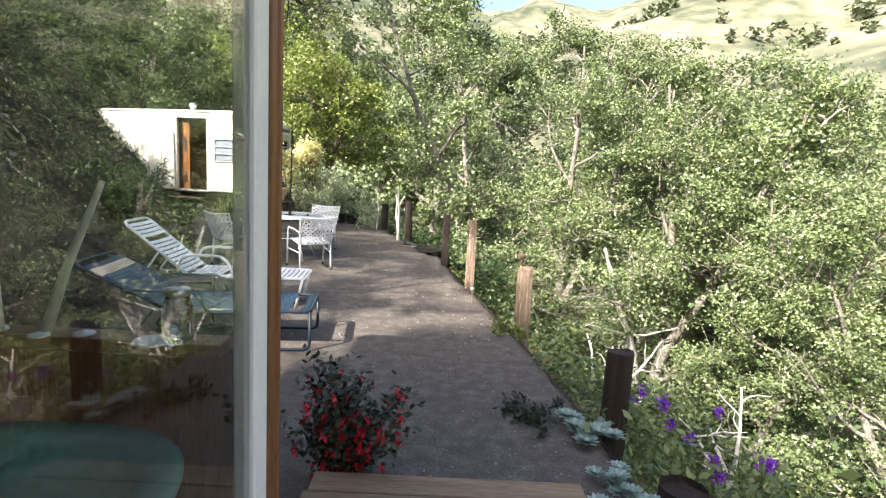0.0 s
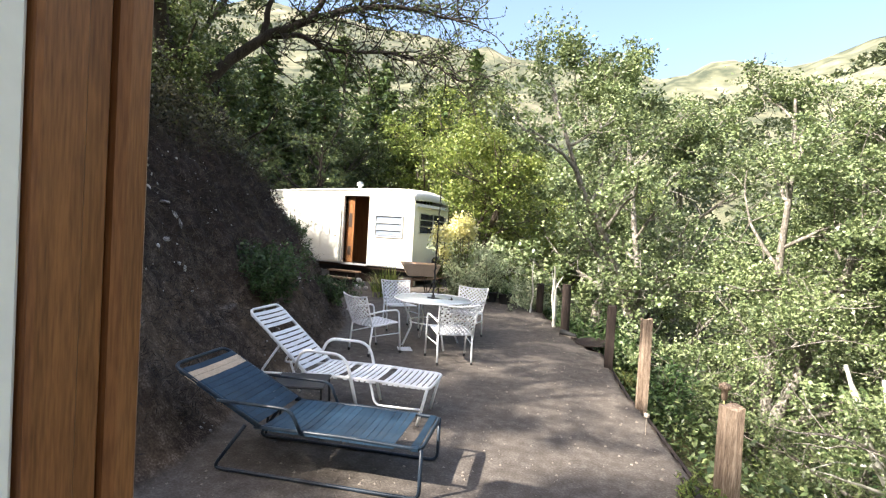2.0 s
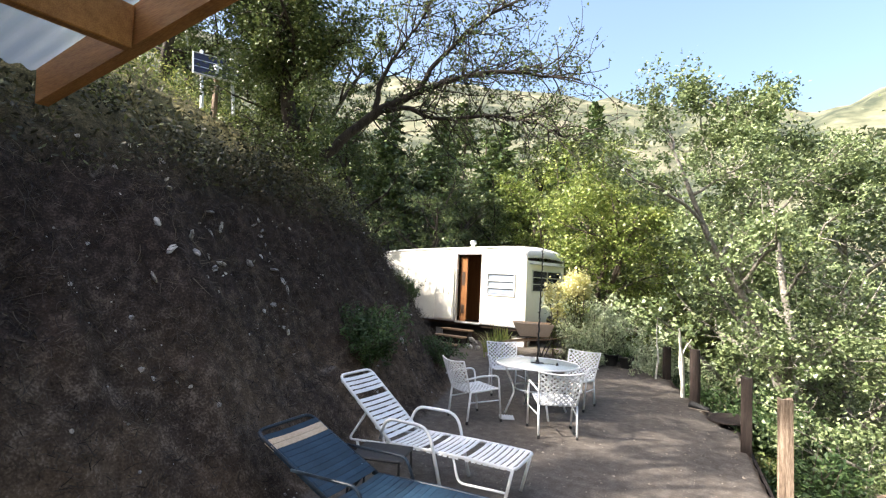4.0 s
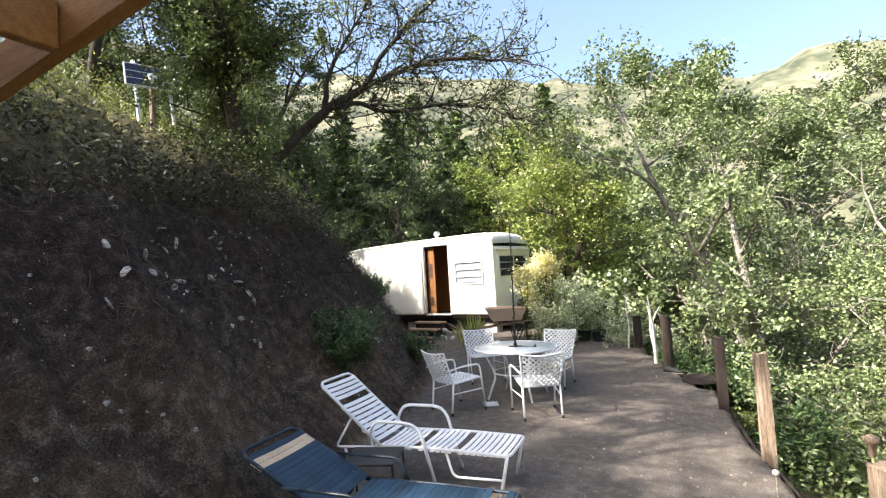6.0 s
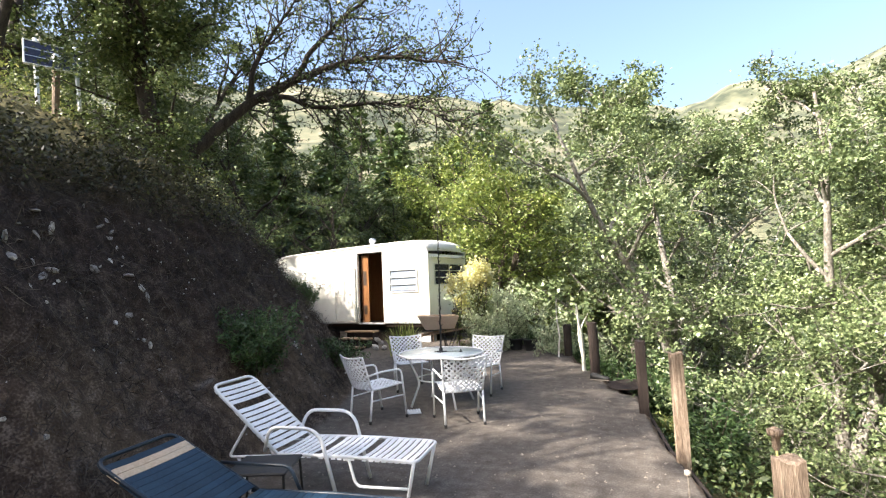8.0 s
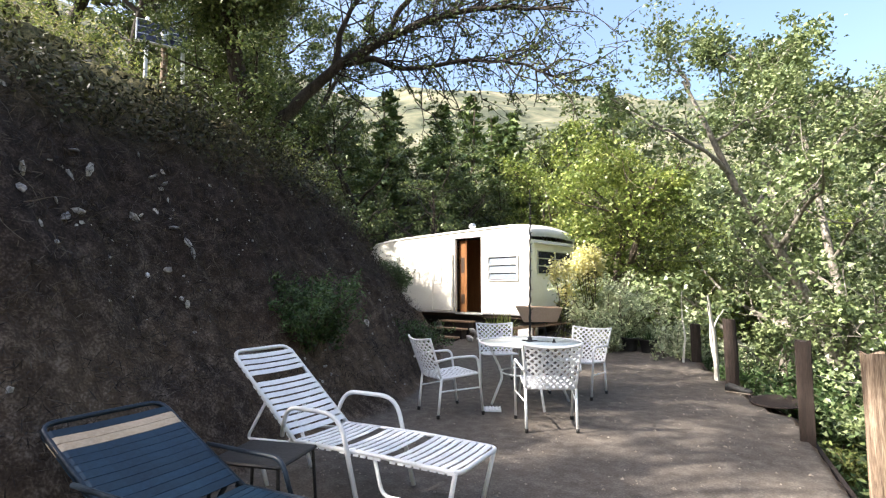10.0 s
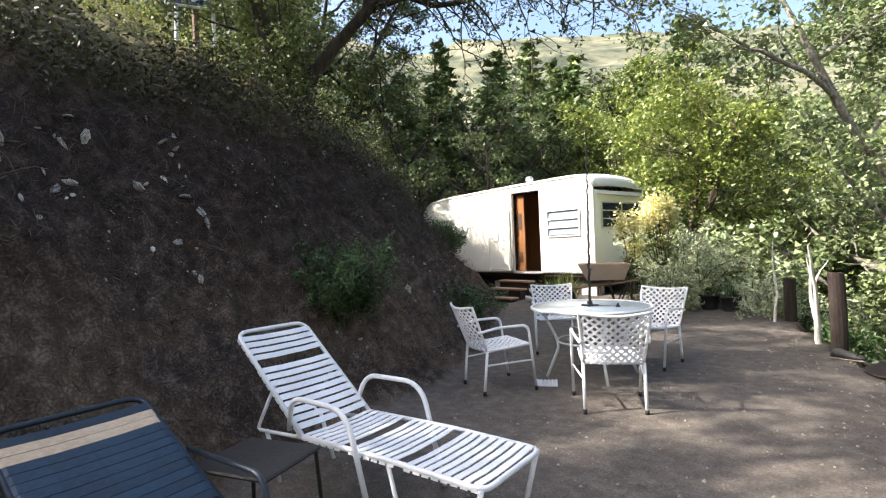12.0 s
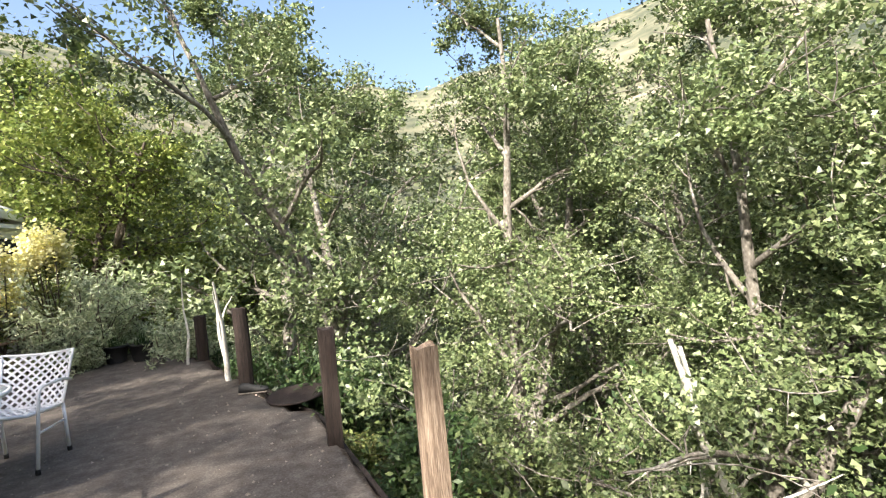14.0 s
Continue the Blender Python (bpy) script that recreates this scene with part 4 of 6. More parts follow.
def patio_chair(at, turn, label):
    root = thing("patio_chair", at, turn, label, "chair", "patio chairs round the table")

    def back(u, v):
        bow = 1 - (2 * u - 1) ** 2
        return Vector(((u - 0.5) * (0.46 + 0.08 * v), -0.20 - 0.15 * v - 0.05 * bow, 0.40 + 0.42 * v - 0.025 * bow * v))

    def seat(u, v):
        return Vector(((u - 0.5) * 0.47, -0.20 + 0.44 * v, 0.40 + 0.03 * v - 0.025 * math.sin(math.pi * v) * (1 - (2 * u - 1) ** 2)))

    part("backrest", lattice(back, 0.5, 0.45, 0.066, 0.017, 0.002), WHITE_STRAP, root, "woven white vinyl lattice back")
    part("seat", lattice(seat, 0.47, 0.44, 0.066, 0.017, 0.002), WHITE_STRAP, root, "woven white vinyl lattice seat")
    part("back_frame", tube(bmesh.new(), [back(0, k / 8) for k in range(9)] + [back(k / 12, 1) for k in range(1, 13)] + [back(1, 1 - k / 8) for k in range(1, 9)], 0.012), WHITE_METAL, root, smooth=True)
    part("seat_frame", tube(bmesh.new(), [seat(0, 0), seat(0, 0.5), seat(0, 1), seat(0.5, 1), seat(1, 1), seat(1, 0.5), seat(1, 0), seat(0.5, 0)], 0.012, closed=True), WHITE_METAL, root, smooth=True)
    for s in (-1, 1):
        part("arm", tube(bmesh.new(), rounded([(s * 0.26, -0.29, 0.58), (s * 0.295, -0.1, 0.62), (s * 0.295, 0.2, 0.62), (s * 0.285, 0.27, 0.02)], 0.07), 0.0125), WHITE_METAL, root, smooth=True)
        part("leg", tube(bmesh.new(), [(s * 0.235, -0.20, 0.40), (s * 0.235, -0.24, 0.02)], 0.0135), WHITE_METAL, root, smooth=True)
        part("stretcher", tube(bmesh.new(), [(s * 0.235, -0.21, 0.27), (s * 0.288, 0.25, 0.29)], 0.008, 6), WHITE_METAL, root, smooth=True)
        for y, x in ((-0.242, 0.235), (0.271, 0.285)):
            part("foot_cap", lathe(bmesh.new(), [(0.017, 0), (0.018, 0.035), (0.014, 0.04)], 10, (s * x, y, 0)), BLACK_RUBBER, root, "black rubber cap", True)
    return root


def facing(deg):
    return deg - 90


chair = patio_chair((-3.08, 7.72, 0), facing(62), "white woven patio chair pulled aside beside the bank")
for x, y, deg, lab in ((-1.95, 7.78, 122, "white woven patio chair with its back to the path"), (-2.22, 9.45, -98, "white woven patio chair behind the round table"), (-3.45, 9.55, -52, "white woven patio chair between table and trailer")):
    tagged(copy_thing(chair, pose(x, y, 0, 0, 0, facing(deg))), lab)

table = thing("patio_table", (-2.52, 8.62, 0), 20, "round white patio table with a frosted glass top", "table")
part("tabletop", lathe(bmesh.new(), [(0.0, 0.703), (0.585, 0.703), (0.588, 0.711), (0.0, 0.713)], 48, cap=False), FROST_GLASS, table, "frosted hammered glass top", True)
part("rim", lathe(bmesh.new(), [(0.582, 0.690), (0.604, 0.692), (0.610, 0.706), (0.602, 0.720), (0.588, 0.719), (0.588, 0.7125), (0.582, 0.690)], 48, cap=False), WHITE_METAL, table, smooth=True)
for k in range(4):
    a = math.pi / 2 * k + 0.4
    c, s = math.cos(a), math.sin(a)
    part("leg", tube(bmesh.new(), rounded([(0.50 * c, 0.50 * s, 0.69), (0.36 * c, 0.36 * s, 0.40), (0.34 * c, 0.34 * s, 0.30), (0.47 * c, 0.47 * s, 0.0)], 0.16, 6), 0.014), WHITE_METAL, table, smooth=True)
part("hoop", tube(bmesh.new(), [(0.345 * math.cos(k * math.pi / 16), 0.345 * math.sin(k * math.pi / 16), 0.36) for k in range(32)], 0.01, 6, True), WHITE_METAL, table, smooth=True)

stalk = thing("twisted_pole", (-2.52, 8.62, 0.715), 0, "thin dark twisted branch pole standing in the table", "pole")
rng0 = random.Random(5)
pp = [Vector((0.005 * math.sin(i * 1.9) + 0.03 * i / 40, 0.005 * math.cos(i * 2.3), 1.82 * i / 40)) for i in range(41)]
part("stem", tube(bmesh.new(), pp, 0.015, 7, r_end=0.006), BLACK_METAL, stalk, smooth=True)
knots = bmesh.new()
for i in range(2, 38):
    a = rng0.uniform(0, 6.28)
    tube(knots, [pp[i], pp[i] + Vector((0.03 * math.cos(a), 0.03 * math.sin(a), 0.02))], 0.007, 5, r_end=0.003)
part("thorn_growth", knots, BLACK_METAL, stalk)
part("base_bracket", lathe(bmesh.new(), [(0.0, 0), (0.055, 0), (0.05, 0.012), (0.028, 0.016), (0.026, 0.05), (0.0, 0.05)], 14, cap=False), BLACK_METAL, stalk, smooth=True)
for k in range(4):
    a = k * math.pi / 2 + 0.3
    part("bracket_arm", boxed(0.02, -0.012, 0.0, 0.09, 0.012, 0.014, 0.003, pose(0, 0, 0, 0, 0, math.degrees(a))), BLACK_METAL, stalk)
peg = thing("small_black_peg", (-2.22, 8.62, 0.716), 30, "small black peg with a cord on the table", "peg")
part("peg", lathe(bmesh.new(), [(0.022, 0), (0.018, 0.012), (0.006, 0.04), (0.0, 0.042)], 10, cap=False), BLACK_RUBBER, peg, smooth=True)
part("cord", tube(bmesh.new(), [(0, 0, 0.006), (-0.06, 0.05, 0.005), (-0.13, 0.06, 0.005), (-0.2, 0.1, 0.005)], 0.003, 5), BLACK_RUBBER, peg)


# ---- strap loungers ----
def strap_mesh(name, half, width, material):
    b = bmesh.new()
    pts = [Vector((0, -half - 0.012, -0.012)), Vector((0, -half - 0.008, 0.008)), Vector((0, -half + 0.02, 0.014)), Vector((0, -half * 0.4, 0.006)), Vector((0, half * 0.4, 0.006)), Vector((0, half - 0.02, 0.014)), Vector((0, half + 0.008, 0.008)), Vector((0, half + 0.012, -0.012))]
    ribbon(b, pts, lambda i: Vector((0, -1, 0.2)).normalized() if i < 2 else (Vector((0, 1, 0.2)).normalized() if i > 5 else Vector((0, 0, 1))), width, 0.002)
    return finish(name, b, material)


def lounger(at, turn, label, frame_m, strap_m, half, seat_z, bed, back, tilt, gaps, special, sled, width, pitch, armz=0.58):
    """A reclining strap lounger; x runs from the foot (0) to the head."""
    root = thing("strap_lounger", at, turn, label, "lounger")
    ca, sa = math.cos(radians(tilt)), math.sin(radians(tilt))
    head = (bed + back * ca, seat_z + back * sa)
    part("bed_frame", tube(bmesh.new(), rounded([(bed + 0.05, -half, seat_z), (0.55, -half, seat_z + 0.012), (0.0, -half, seat_z), (0.0, half, seat_z), (0.55, half, seat_z + 0.012), (bed + 0.05, half, seat_z)], 0.07), 0.014), frame_m, root, smooth=True)
    bf = part("back_frame", tube(bmesh.new(), rounded([(bed, -half, seat_z), (head[0], -half, head[1]), (head[0], half, head[1]), (bed, half, seat_z)], 0.08), 0.014), frame_m, root, smooth=True)
    if sled:
        for s in (-1, 1):
            part("side_frame", tube(bmesh.new(), rounded([(0.0, s * half, seat_z), (0.0, s * half, 0.016), (bed + 0.35, s * half, 0.016), (bed + 0.12, s * half, seat_z)], 0.06), 0.013), frame_m, root, smooth=True)
            part("arm", tube(bmesh.new(), rounded([(bed - 0.3, s * (half + 0.02), seat_z), (bed - 0.22, s * (half + 0.03), 0.5), (bed + 0.32, s * (half + 0.03), 0.5)], 0.06), 0.012), frame_m, root, smooth=True)
    else:
        part("foot_leg", tube(bmesh.new(), rounded([(0.02, -half, seat_z), (0.10, -half + 0.02, 0.014)], 0.05), 0.014), frame_m, root, smooth=True)
        part("foot_leg", tube(bmesh.new(), rounded([(0.02, half, seat_z), (0.10, half - 0.02, 0.014)], 0.05), 0.014), frame_m, root, smooth=True)
        part("stretcher", tube(bmesh.new(), rounded([(0.06, half - 0.01, 0.16), (0.5, half - 0.01, 0.15), (0.56, half - 0.01, seat_z)], 0.06), 0.011), frame_m, root, smooth=True)
        for s in (-1, 1):
            part("arm", tube(bmesh.new(), rounded([(bed + 0.12, s * half, seat_z + 0.02), (bed + 0.05, s * (half + 0.03), armz), (bed - 0.4, s * (half + 0.04), armz), (bed - 0.55, s * (half + 0.03), 0.014)], 0.14, 7), 0.015), frame_m, root, smooth=True)
            part("prop", tube(bmesh.new(), rounded([(bed - 0.05, s * (half - 0.04), seat_z - 0.02), (bed + 0.5, s * (half - 0.04), seat_z - 0.06), (bed + 0.3, s * (half - 0.04), seat_z + 0.24)], 0.05), 0.011), frame_m, root, smooth=True)
            part("rear_leg", tube(bmesh.new(), [(bed + 0.42, s * (half - 0.05), seat_z - 0.05), (bed + 0.3, s * (half - 0.05), 0.014)], 0.013), frame_m, root, smooth=True)
    me = strap_mesh("strap", half, width, strap_m)
    alt = strap_mesh("strap", half, width, special[1]) if special else None
    i, x = 0, 0.045
    while x < bed - 0.02:
        if i not in gaps[0]:
            o = new("strap", me)
            o.parent, o.matrix_basis = root, pose(x, 0, seat_z, 0, random.uniform(-2, 2), random.uniform(-0.5, 0.5))
        i, x = i + 1, x + pitch
    i, x = 0, 0.06
    while x < back - 0.05:
        if i not in gaps[1]:
            o = new("strap", alt if special and i in special[0] else me)
            o.parent, o.matrix_basis = root, pose(bed + x * ca, 0, seat_z + x * sa, 0, -tilt, random.uniform(-0.5, 0.5))
        i, x = i + 1, x + pitch
    return root


lounger((-1.43, 5.60, 0.0), 185, "white strap lounger with a raised back and looped arms", WHITE_METAL, WHITE_STRAP, 0.255, 0.36, 1.18, 0.82, 40, ((8, 15), (9,)), None, False, 0.038, 0.053)
lounger((-1.09, 4.48, 0.0), 187, "dark blue strap lounger with two beige straps", BLUE_METAL, BLUE_STRAP, 0.30, 0.34, 1.12, 0.78, 27, ((1, 2), ()), ((10, 11), BEIGE_STRAP), True, 0.049, 0.052)

st = thing("side_table", (-2.40, 4.88, 0), 20, "small dark metal side table between the loungers", "table")
part("tabletop", boxed(-0.22, -0.2, 0.40, 0.22, 0.2, 0.42, 0.008), BLACK_METAL, st)
for sx in (-1, 1):
    for sy in (-1, 1):
        part("leg", tube(bmesh.new(), [(sx * 0.2, sy * 0.18, 0.40), (sx * 0.22, sy * 0.2, 0.0)], 0.01, 6), BLACK_METAL, st)


# ---- trailer ----
tr = thing("camping_trailer", (-6.2, 14.1, 0.0), -8, "old cream camping trailer parked with its door open", "trailer")
ROOF_U = [-4.6, -4.45, -4.2, -3.6, -2.7, -1.0, 0.3, 0.75, 1.02, 1.18, 1.27]
ROOF_Z = [2.35, 2.58, 2.7, 2.77, 2.8, 2.84, 2.86, 2.86, 2.84, 2.74, 2.55]
DEPTH = 2.1


def roof_at(u):
    return float(np.interp(u, ROOF_U, ROOF_Z))


def wall_piece(pieces, y0, y1):
    """Wall panels standing in the plane y0, thickened to y1; each piece is u0, u1, low, high (None: up to the roof)."""
    b = bmesh.new()
    for u0, u1, lo, hi in pieces:
        us = [u0] + [u for u in ROOF_U if u0 < u < u1] + [u1] if hi is None else [u0, u1]
        out = [(u0, lo), (u1, lo)] + [(u, roof_at(u) if hi is None else hi) for u in reversed(us)]
        fr, bk = [b.verts.new((u, y0, z)) for u, z in out], [b.verts.new((u, y1, z)) for u, z in out]
        b.faces.new(fr)
        b.faces.new(bk[::-1])
        for k in range(len(out)):
            b.faces.new((fr[k], bk[k], bk[(k + 1) % len(out)], fr[(k + 1) % len(out)]))
    bmesh.ops.recalc_face_normals(b, faces=b.faces)
    return b


part("side_wall", wall_piece([(-4.6, -1.05, 0.7, None), (-1.05, -0.2, 2.64, None), (-0.2, 0.05, 0.7, None), (0.05, 0.9, 0.7, 1.54), (0.05, 0.9, 2.13, None), (0.9, 1.25, 0.7, None)], 0.0, 0.045), TRAILER_SKIN, tr)
part("back_wall", wall_piece([(-4.6, 1.25, 0.7, None)], DEPTH - 0.045, DEPTH), TRAILER_SKIN, tr)
endw = bmesh.new()
for y0, y1, z0, z1 in ((0.047, 0.3, 0.7, 2.5), (0.3, 1.9, 0.7, 1.7), (0.3, 1.9, 2.23, 2.5), (1.9, DEPTH - 0.047, 0.7, 2.5)):
    box(endw, 1.21, y0, z0, 1.252, y1, z1, 0)
part("end_wall", endw, TRAILER_SKIN, tr)
part("rear_wall", boxed(-4.6, 0.047, 0.7, -4.56, DEPTH - 0.047, 2.2, 0), TRAILER_SKIN, tr)
rb, prev = bmesh.new(), None
for u, z in zip(ROOF_U, ROOF_Z):
    row = [rb.verts.new((u, -0.02 + (DEPTH + 0.04) * k / 8, z + 0.012 + 0.055 * math.sin(math.pi * k / 8) * min(1, (z - 2.2) / 0.4))) for k in range(9)]
    if prev:
        for k in range(8):
            rb.faces.new((prev[k], row[k], row[k + 1], prev[k + 1]))
    prev = row
ro = part("roof", rb, TRAILER_ROOF, tr, "pale weathered roof coating", True)
ro.modifiers.new("thick", "SOLIDIFY").thickness = 0.02
part("drip_rail", tube(bmesh.new(), [(u, -0.025, z - 0.02) for u, z in zip(ROOF_U, ROOF_Z)], 0.012, 6), ALU, tr)
part("visor", boxed(1.255, 0.15, 2.40, 1.36, DEPTH - 0.15, 2.43, 0.006), TRAILER_SKIN, tr, "small metal awning over the end window")
part("belt_rail", boxed(-4.6, -0.012, 0.70, 1.25, -0.002, 0.74, 0.002), ALU, tr)
part("cabin_floor", boxed(-4.5, 0.05, 0.62, 1.2, DEPTH - 0.05, 0.70, 0), DARK_INSIDE, tr)
part("chassis", boxed(-4.4, 0.2, 0.46, 1.2, DEPTH - 0.2, 0.615, 0.005), BLACK_METAL, tr)
for u in (-4.0, -1.8, 0.9):
    part("support_block", boxed(u - 0.2, 0.25, -0.1, u + 0.2, 0.55, 0.455, 0.01), STONE, tr)
    part("support_block", boxed(u - 0.2, DEPTH - 0.55, -0.1, u + 0.2, DEPTH - 0.25, 0.455, 0.01), STONE, tr)
part("skirt", boxed(-4.4, 0.3, 0.0, 1.15, 0.33, 0.46, 0), DARK_INSIDE, tr)
# doorway: aluminium frame, varnished inner partition with dark insets
part("door_frame", boxed(-1.09, -0.015, 0.70, -1.052, 0.05, 2.67, 0.003), ALU, tr)
part("door_frame", boxed(-0.198, -0.015, 0.70, -0.165, 0.05, 2.67, 0.003), TRAILER_SKIN, tr)
part("door_frame", boxed(-1.05, -0.015, 2.642, -0.2, 0.05, 2.675, 0.003), ALU, tr)
part("threshold", boxed(-1.05, -0.05, 0.68, -0.2, 0.05, 0.71, 0.004), ALU, tr)
pw = part("partition", boxed(-1.03, 0.12, 0.71, -0.78, 0.15, 2.6, 0.003), VARNISH, tr, "varnished plywood partition inside the doorway")
part("dark_inset", boxed(-0.96, 0.112, 1.75, -0.85, 0.118, 2.15, 0.002), DARK_INSIDE, pw)
part("dark_inset", boxed(-0.96, 0.112, 0.95, -0.85, 0.118, 1.2, 0.002), DARK_INSIDE, pw)
part("inner_wall", boxed(-1.6, 1.0, 0.71, 0.2, 1.03, 2.7, 0), VARNISH, tr)
part("inner_wall", boxed(-0.22, 0.05, 0.71, -0.20, 1.0, 2.7, 0), DARK_INSIDE, tr)
# entry door folded back flat against the side
ed = part("entry_door", boxed(-1.86, -0.05, 0.74, -1.14, -0.018, 2.28, 0.03), TRAILER_SKIN, tr, "cream entry door folded back against the wall")
part("door_handle", tube(bmesh.new(), rounded([(-1.80, -0.05, 1.58), (-1.80, -0.09, 1.58), (-1.70, -0.09, 1.58), (-1.70, -0.05, 1.58)], 0.02), 0.008, 6), ALU, ed, "small chrome handle")
part("inset_panel", boxed(-1.78, -0.056, 1.5, -1.5, -0.048, 2.18, 0.02), TRAILER_SKIN, ed)
# jalousie side window
wn1 = part("side_window", boxed(0.05, 0.03, 1.54, 0.9, 0.036, 2.13, 0), DARK_INSIDE, tr)
for z in (1.55, 1.74, 1.93):
    part("louvre_pane", boxed(0.07, -0.03, z + 0.012, 0.88, -0.022, z + 0.178, 0.0, Matrix.Translation((0, 0, z)) @ pose(0, 0, 0, -12, 0, 0) @ Matrix.Translation((0, 0, -z))), LOUVRE, wn1)
for z in (1.535, 1.735, 1.925, 2.12):
    part("rail", boxed(0.03, -0.04, z - 0.012, 0.92, -0.002, z + 0.014, 0.003), WHITE_METAL, wn1)
for u in (0.03, 0.905):
    part("stile", boxed(u - 0.012, -0.04, 1.525, u + 0.015, -0.002, 2.13, 0.003), WHITE_METAL, wn1)
wn2 = part("end_window", boxed(1.222, 0.3, 1.7, 1.23, 1.9, 2.23, 0), SOLAR_CELL, tr, "dark reflecting end window")
for y in (0.3, 1.1, 1.9):
    part("stile", boxed(1.254, y - 0.018, 1.68, 1.275, y + 0.018, 2.25, 0.003), ALU, wn2)
for z in (1.69, 1.88, 2.06, 2.24):
    part("rail", boxed(1.254, 0.32, z - 0.012, 1.27, 1.88, z + 0.012, 0.003), ALU, wn2)
part("roof_vent", lathe(bmesh.new(), [(0.06, 0), (0.06, 0.14), (0.1, 0.15), (0.1, 0.22), (0.05, 0.26)], 14, (-1.05, 0.7, 2.86)), ALU, tr, "round metal roof vent", True)
part("gas_bottle", lathe(bmesh.new(), [(0.0, 0.0), (0.12, 0.0), (0.15, 0.05), (0.15, 0.4), (0.1, 0.48), (0.0, 0.5)], 16, (1.5, 1.0, 0.55), False), BLACK_METAL, tr, smooth=True)
part("hitch", boxed(1.25, 0.95, 0.47, 2.1, 1.05, 0.55, 0.005), BLACK_METAL, tr)

steps = thing("entry_steps", (-6.85, 13.9, 0.05), -8, "rough plank steps below the trailer door", "steps")
for i, (y0, z) in enumerate(((-0.85, 0.16), (-0.55, 0.34), (-0.27, 0.50))):
    part("tread", boxed(-0.5, y0, z - 0.04, 0.45, y0 + 0.27, z, 0.006), STEP_WOOD, steps)
    part("riser", boxed(-0.47, y0 + 0.05, -0.15, 0.42, y0 + 0.25, z - 0.042, 0.006), DARK_WOOD, steps)


def stone(name, at, r, seed, material=STONE, parent=None, squash=0.7):
    rng = random.Random(seed)
    b = bmesh.new()
    bmesh.ops.create_icosphere(b, subdivisions=1, radius=r)
    for v in b.verts:
        k = 1 + 0.35 * noise.noise(v.co * (1.6 / r) + Vector((seed * 7.1, 0, 0)))
        v.co = Vector((v.co.x * k * rng.uniform(0.97, 1.03), v.co.y * k, v.co.z * k * squash))
    o = part(name, b, material, parent, smooth=False)
    o.matrix_basis = pose(*at, rng.uniform(-20, 20), rng.uniform(-20, 20), rng.uniform(0, 360))
    return o


for i, (x, y, z, r) in enumerate(((-6.15, 13.15, 0.2, 0.1), (-5.95, 13.25, 0.18, 0.08), (-6.05, 13.3, 0.3, 0.07), (-6.25, 13.45, 0.34, 0.09))):
    tagged(stone("pale_stone", (x, y, z), r, 100 + i), "pale round stone beside the trailer steps", "stone", "stones by the steps")

# ---- wheelbarrow ----
wb = thing("wheelbarrow", (-4.35, 12.95, ground_z(-4.35, 12.95)), 28, "tan wheelbarrow with wooden handles beside the trailer", "wheelbarrow")
tb = bmesh.new()
outer = [(-0.46, -0.31, 0.86), (0.46, -0.27, 0.84), (0.46, 0.27, 0.84), (-0.46, 0.31, 0.86)]
inner = [(-0.30, -0.2, 0.56), (0.36, -0.17, 0.56), (0.36, 0.17, 0.56), (-0.30, 0.2, 0.56)]
vo, vi = [tb.verts.new(p) for p in outer], [tb.verts.new(p) for p in inner]
for k in range(4):
    tb.faces.new((vo[k], vo[(k + 1) % 4], vi[(k + 1) % 4], vi[k]))
tb.faces.new(vi)
tray = part("tray", tb, TERRACOTTA, wb)
tray.modifiers.new("thick", "SOLIDIFY").thickness = 0.012
tray.modifiers.new("soft", "BEVEL").width = 0.02
part("rim", tube(bmesh.new(), outer, 0.014, 6, True), TERRACOTTA, wb)
for s in (-1, 1):
    part("handle", tube(bmesh.new(), [(-0.72, s * 0.1, 0.38), (0.3, s * 0.22, 0.5), (1.05, s * 0.3, 0.62)], 0.02, 7), STEP_WOOD, wb, "pale wooden handle")
    part("leg", tube(bmesh.new(), rounded([(0.1, s * 0.2, 0.5), (0.22, s * 0.22, 0.0), (0.45, s * 0.24, 0.52)], 0.06), 0.014, 7), BLACK_METAL, wb)
wheel = part("wheel", lathe(bmesh.new(), [(0.12, -0.03), (0.19, -0.035), (0.2, 0), (0.19, 0.035), (0.12, 0.03), (0.12, -0.03)], 22, cap=False), BLACK_RUBBER, wb, smooth=True)
wheel.matrix_basis = pose(-0.72, 0, 0.2, 90, 0, 0)
part("hub", lathe(bmesh.new(), [(0.0, -0.03), (0.118, -0.02), (0.118, 0.02), (0.0, 0.03)], 16, cap=False), ALU, wheel, smooth=True)

# ---- solar panel on the bank ----
SOLAR = (-9.35, 7.62, ground_z(-9.35, 7.62) + 0.1)
sp = thing("solar_panel", SOLAR, 0, "tilted solar panel on a post with white struts", "solar panel")
PM = Matrix.Translation((0.0, 0.0, 1.05)) @ pose(0, 0, 0, 0, 0, 66) @ pose(0, 0, 0, 66, 0, 0) @ Matrix.Diagonal((0.7, 0.74, 1, 1))
part("cell_face", boxed(-0.64, -0.36, -0.012, 0.64, 0.36, 0.012, 0.0, PM), SOLAR_CELL, sp, "dark blue-black solar cells")
for x0, x1, y0, y1 in ((-0.675, -0.64, -0.38, 0.38), (0.64, 0.675, -0.38, 0.38), (-0.64, 0.64, -0.38, -0.36), (-0.64, 0.64, 0.36, 0.38)):
    part("panel_frame", boxed(x0, y0, -0.03, x1, y1, 0.026, 0.003, PM), WHITE_PAINT, sp)
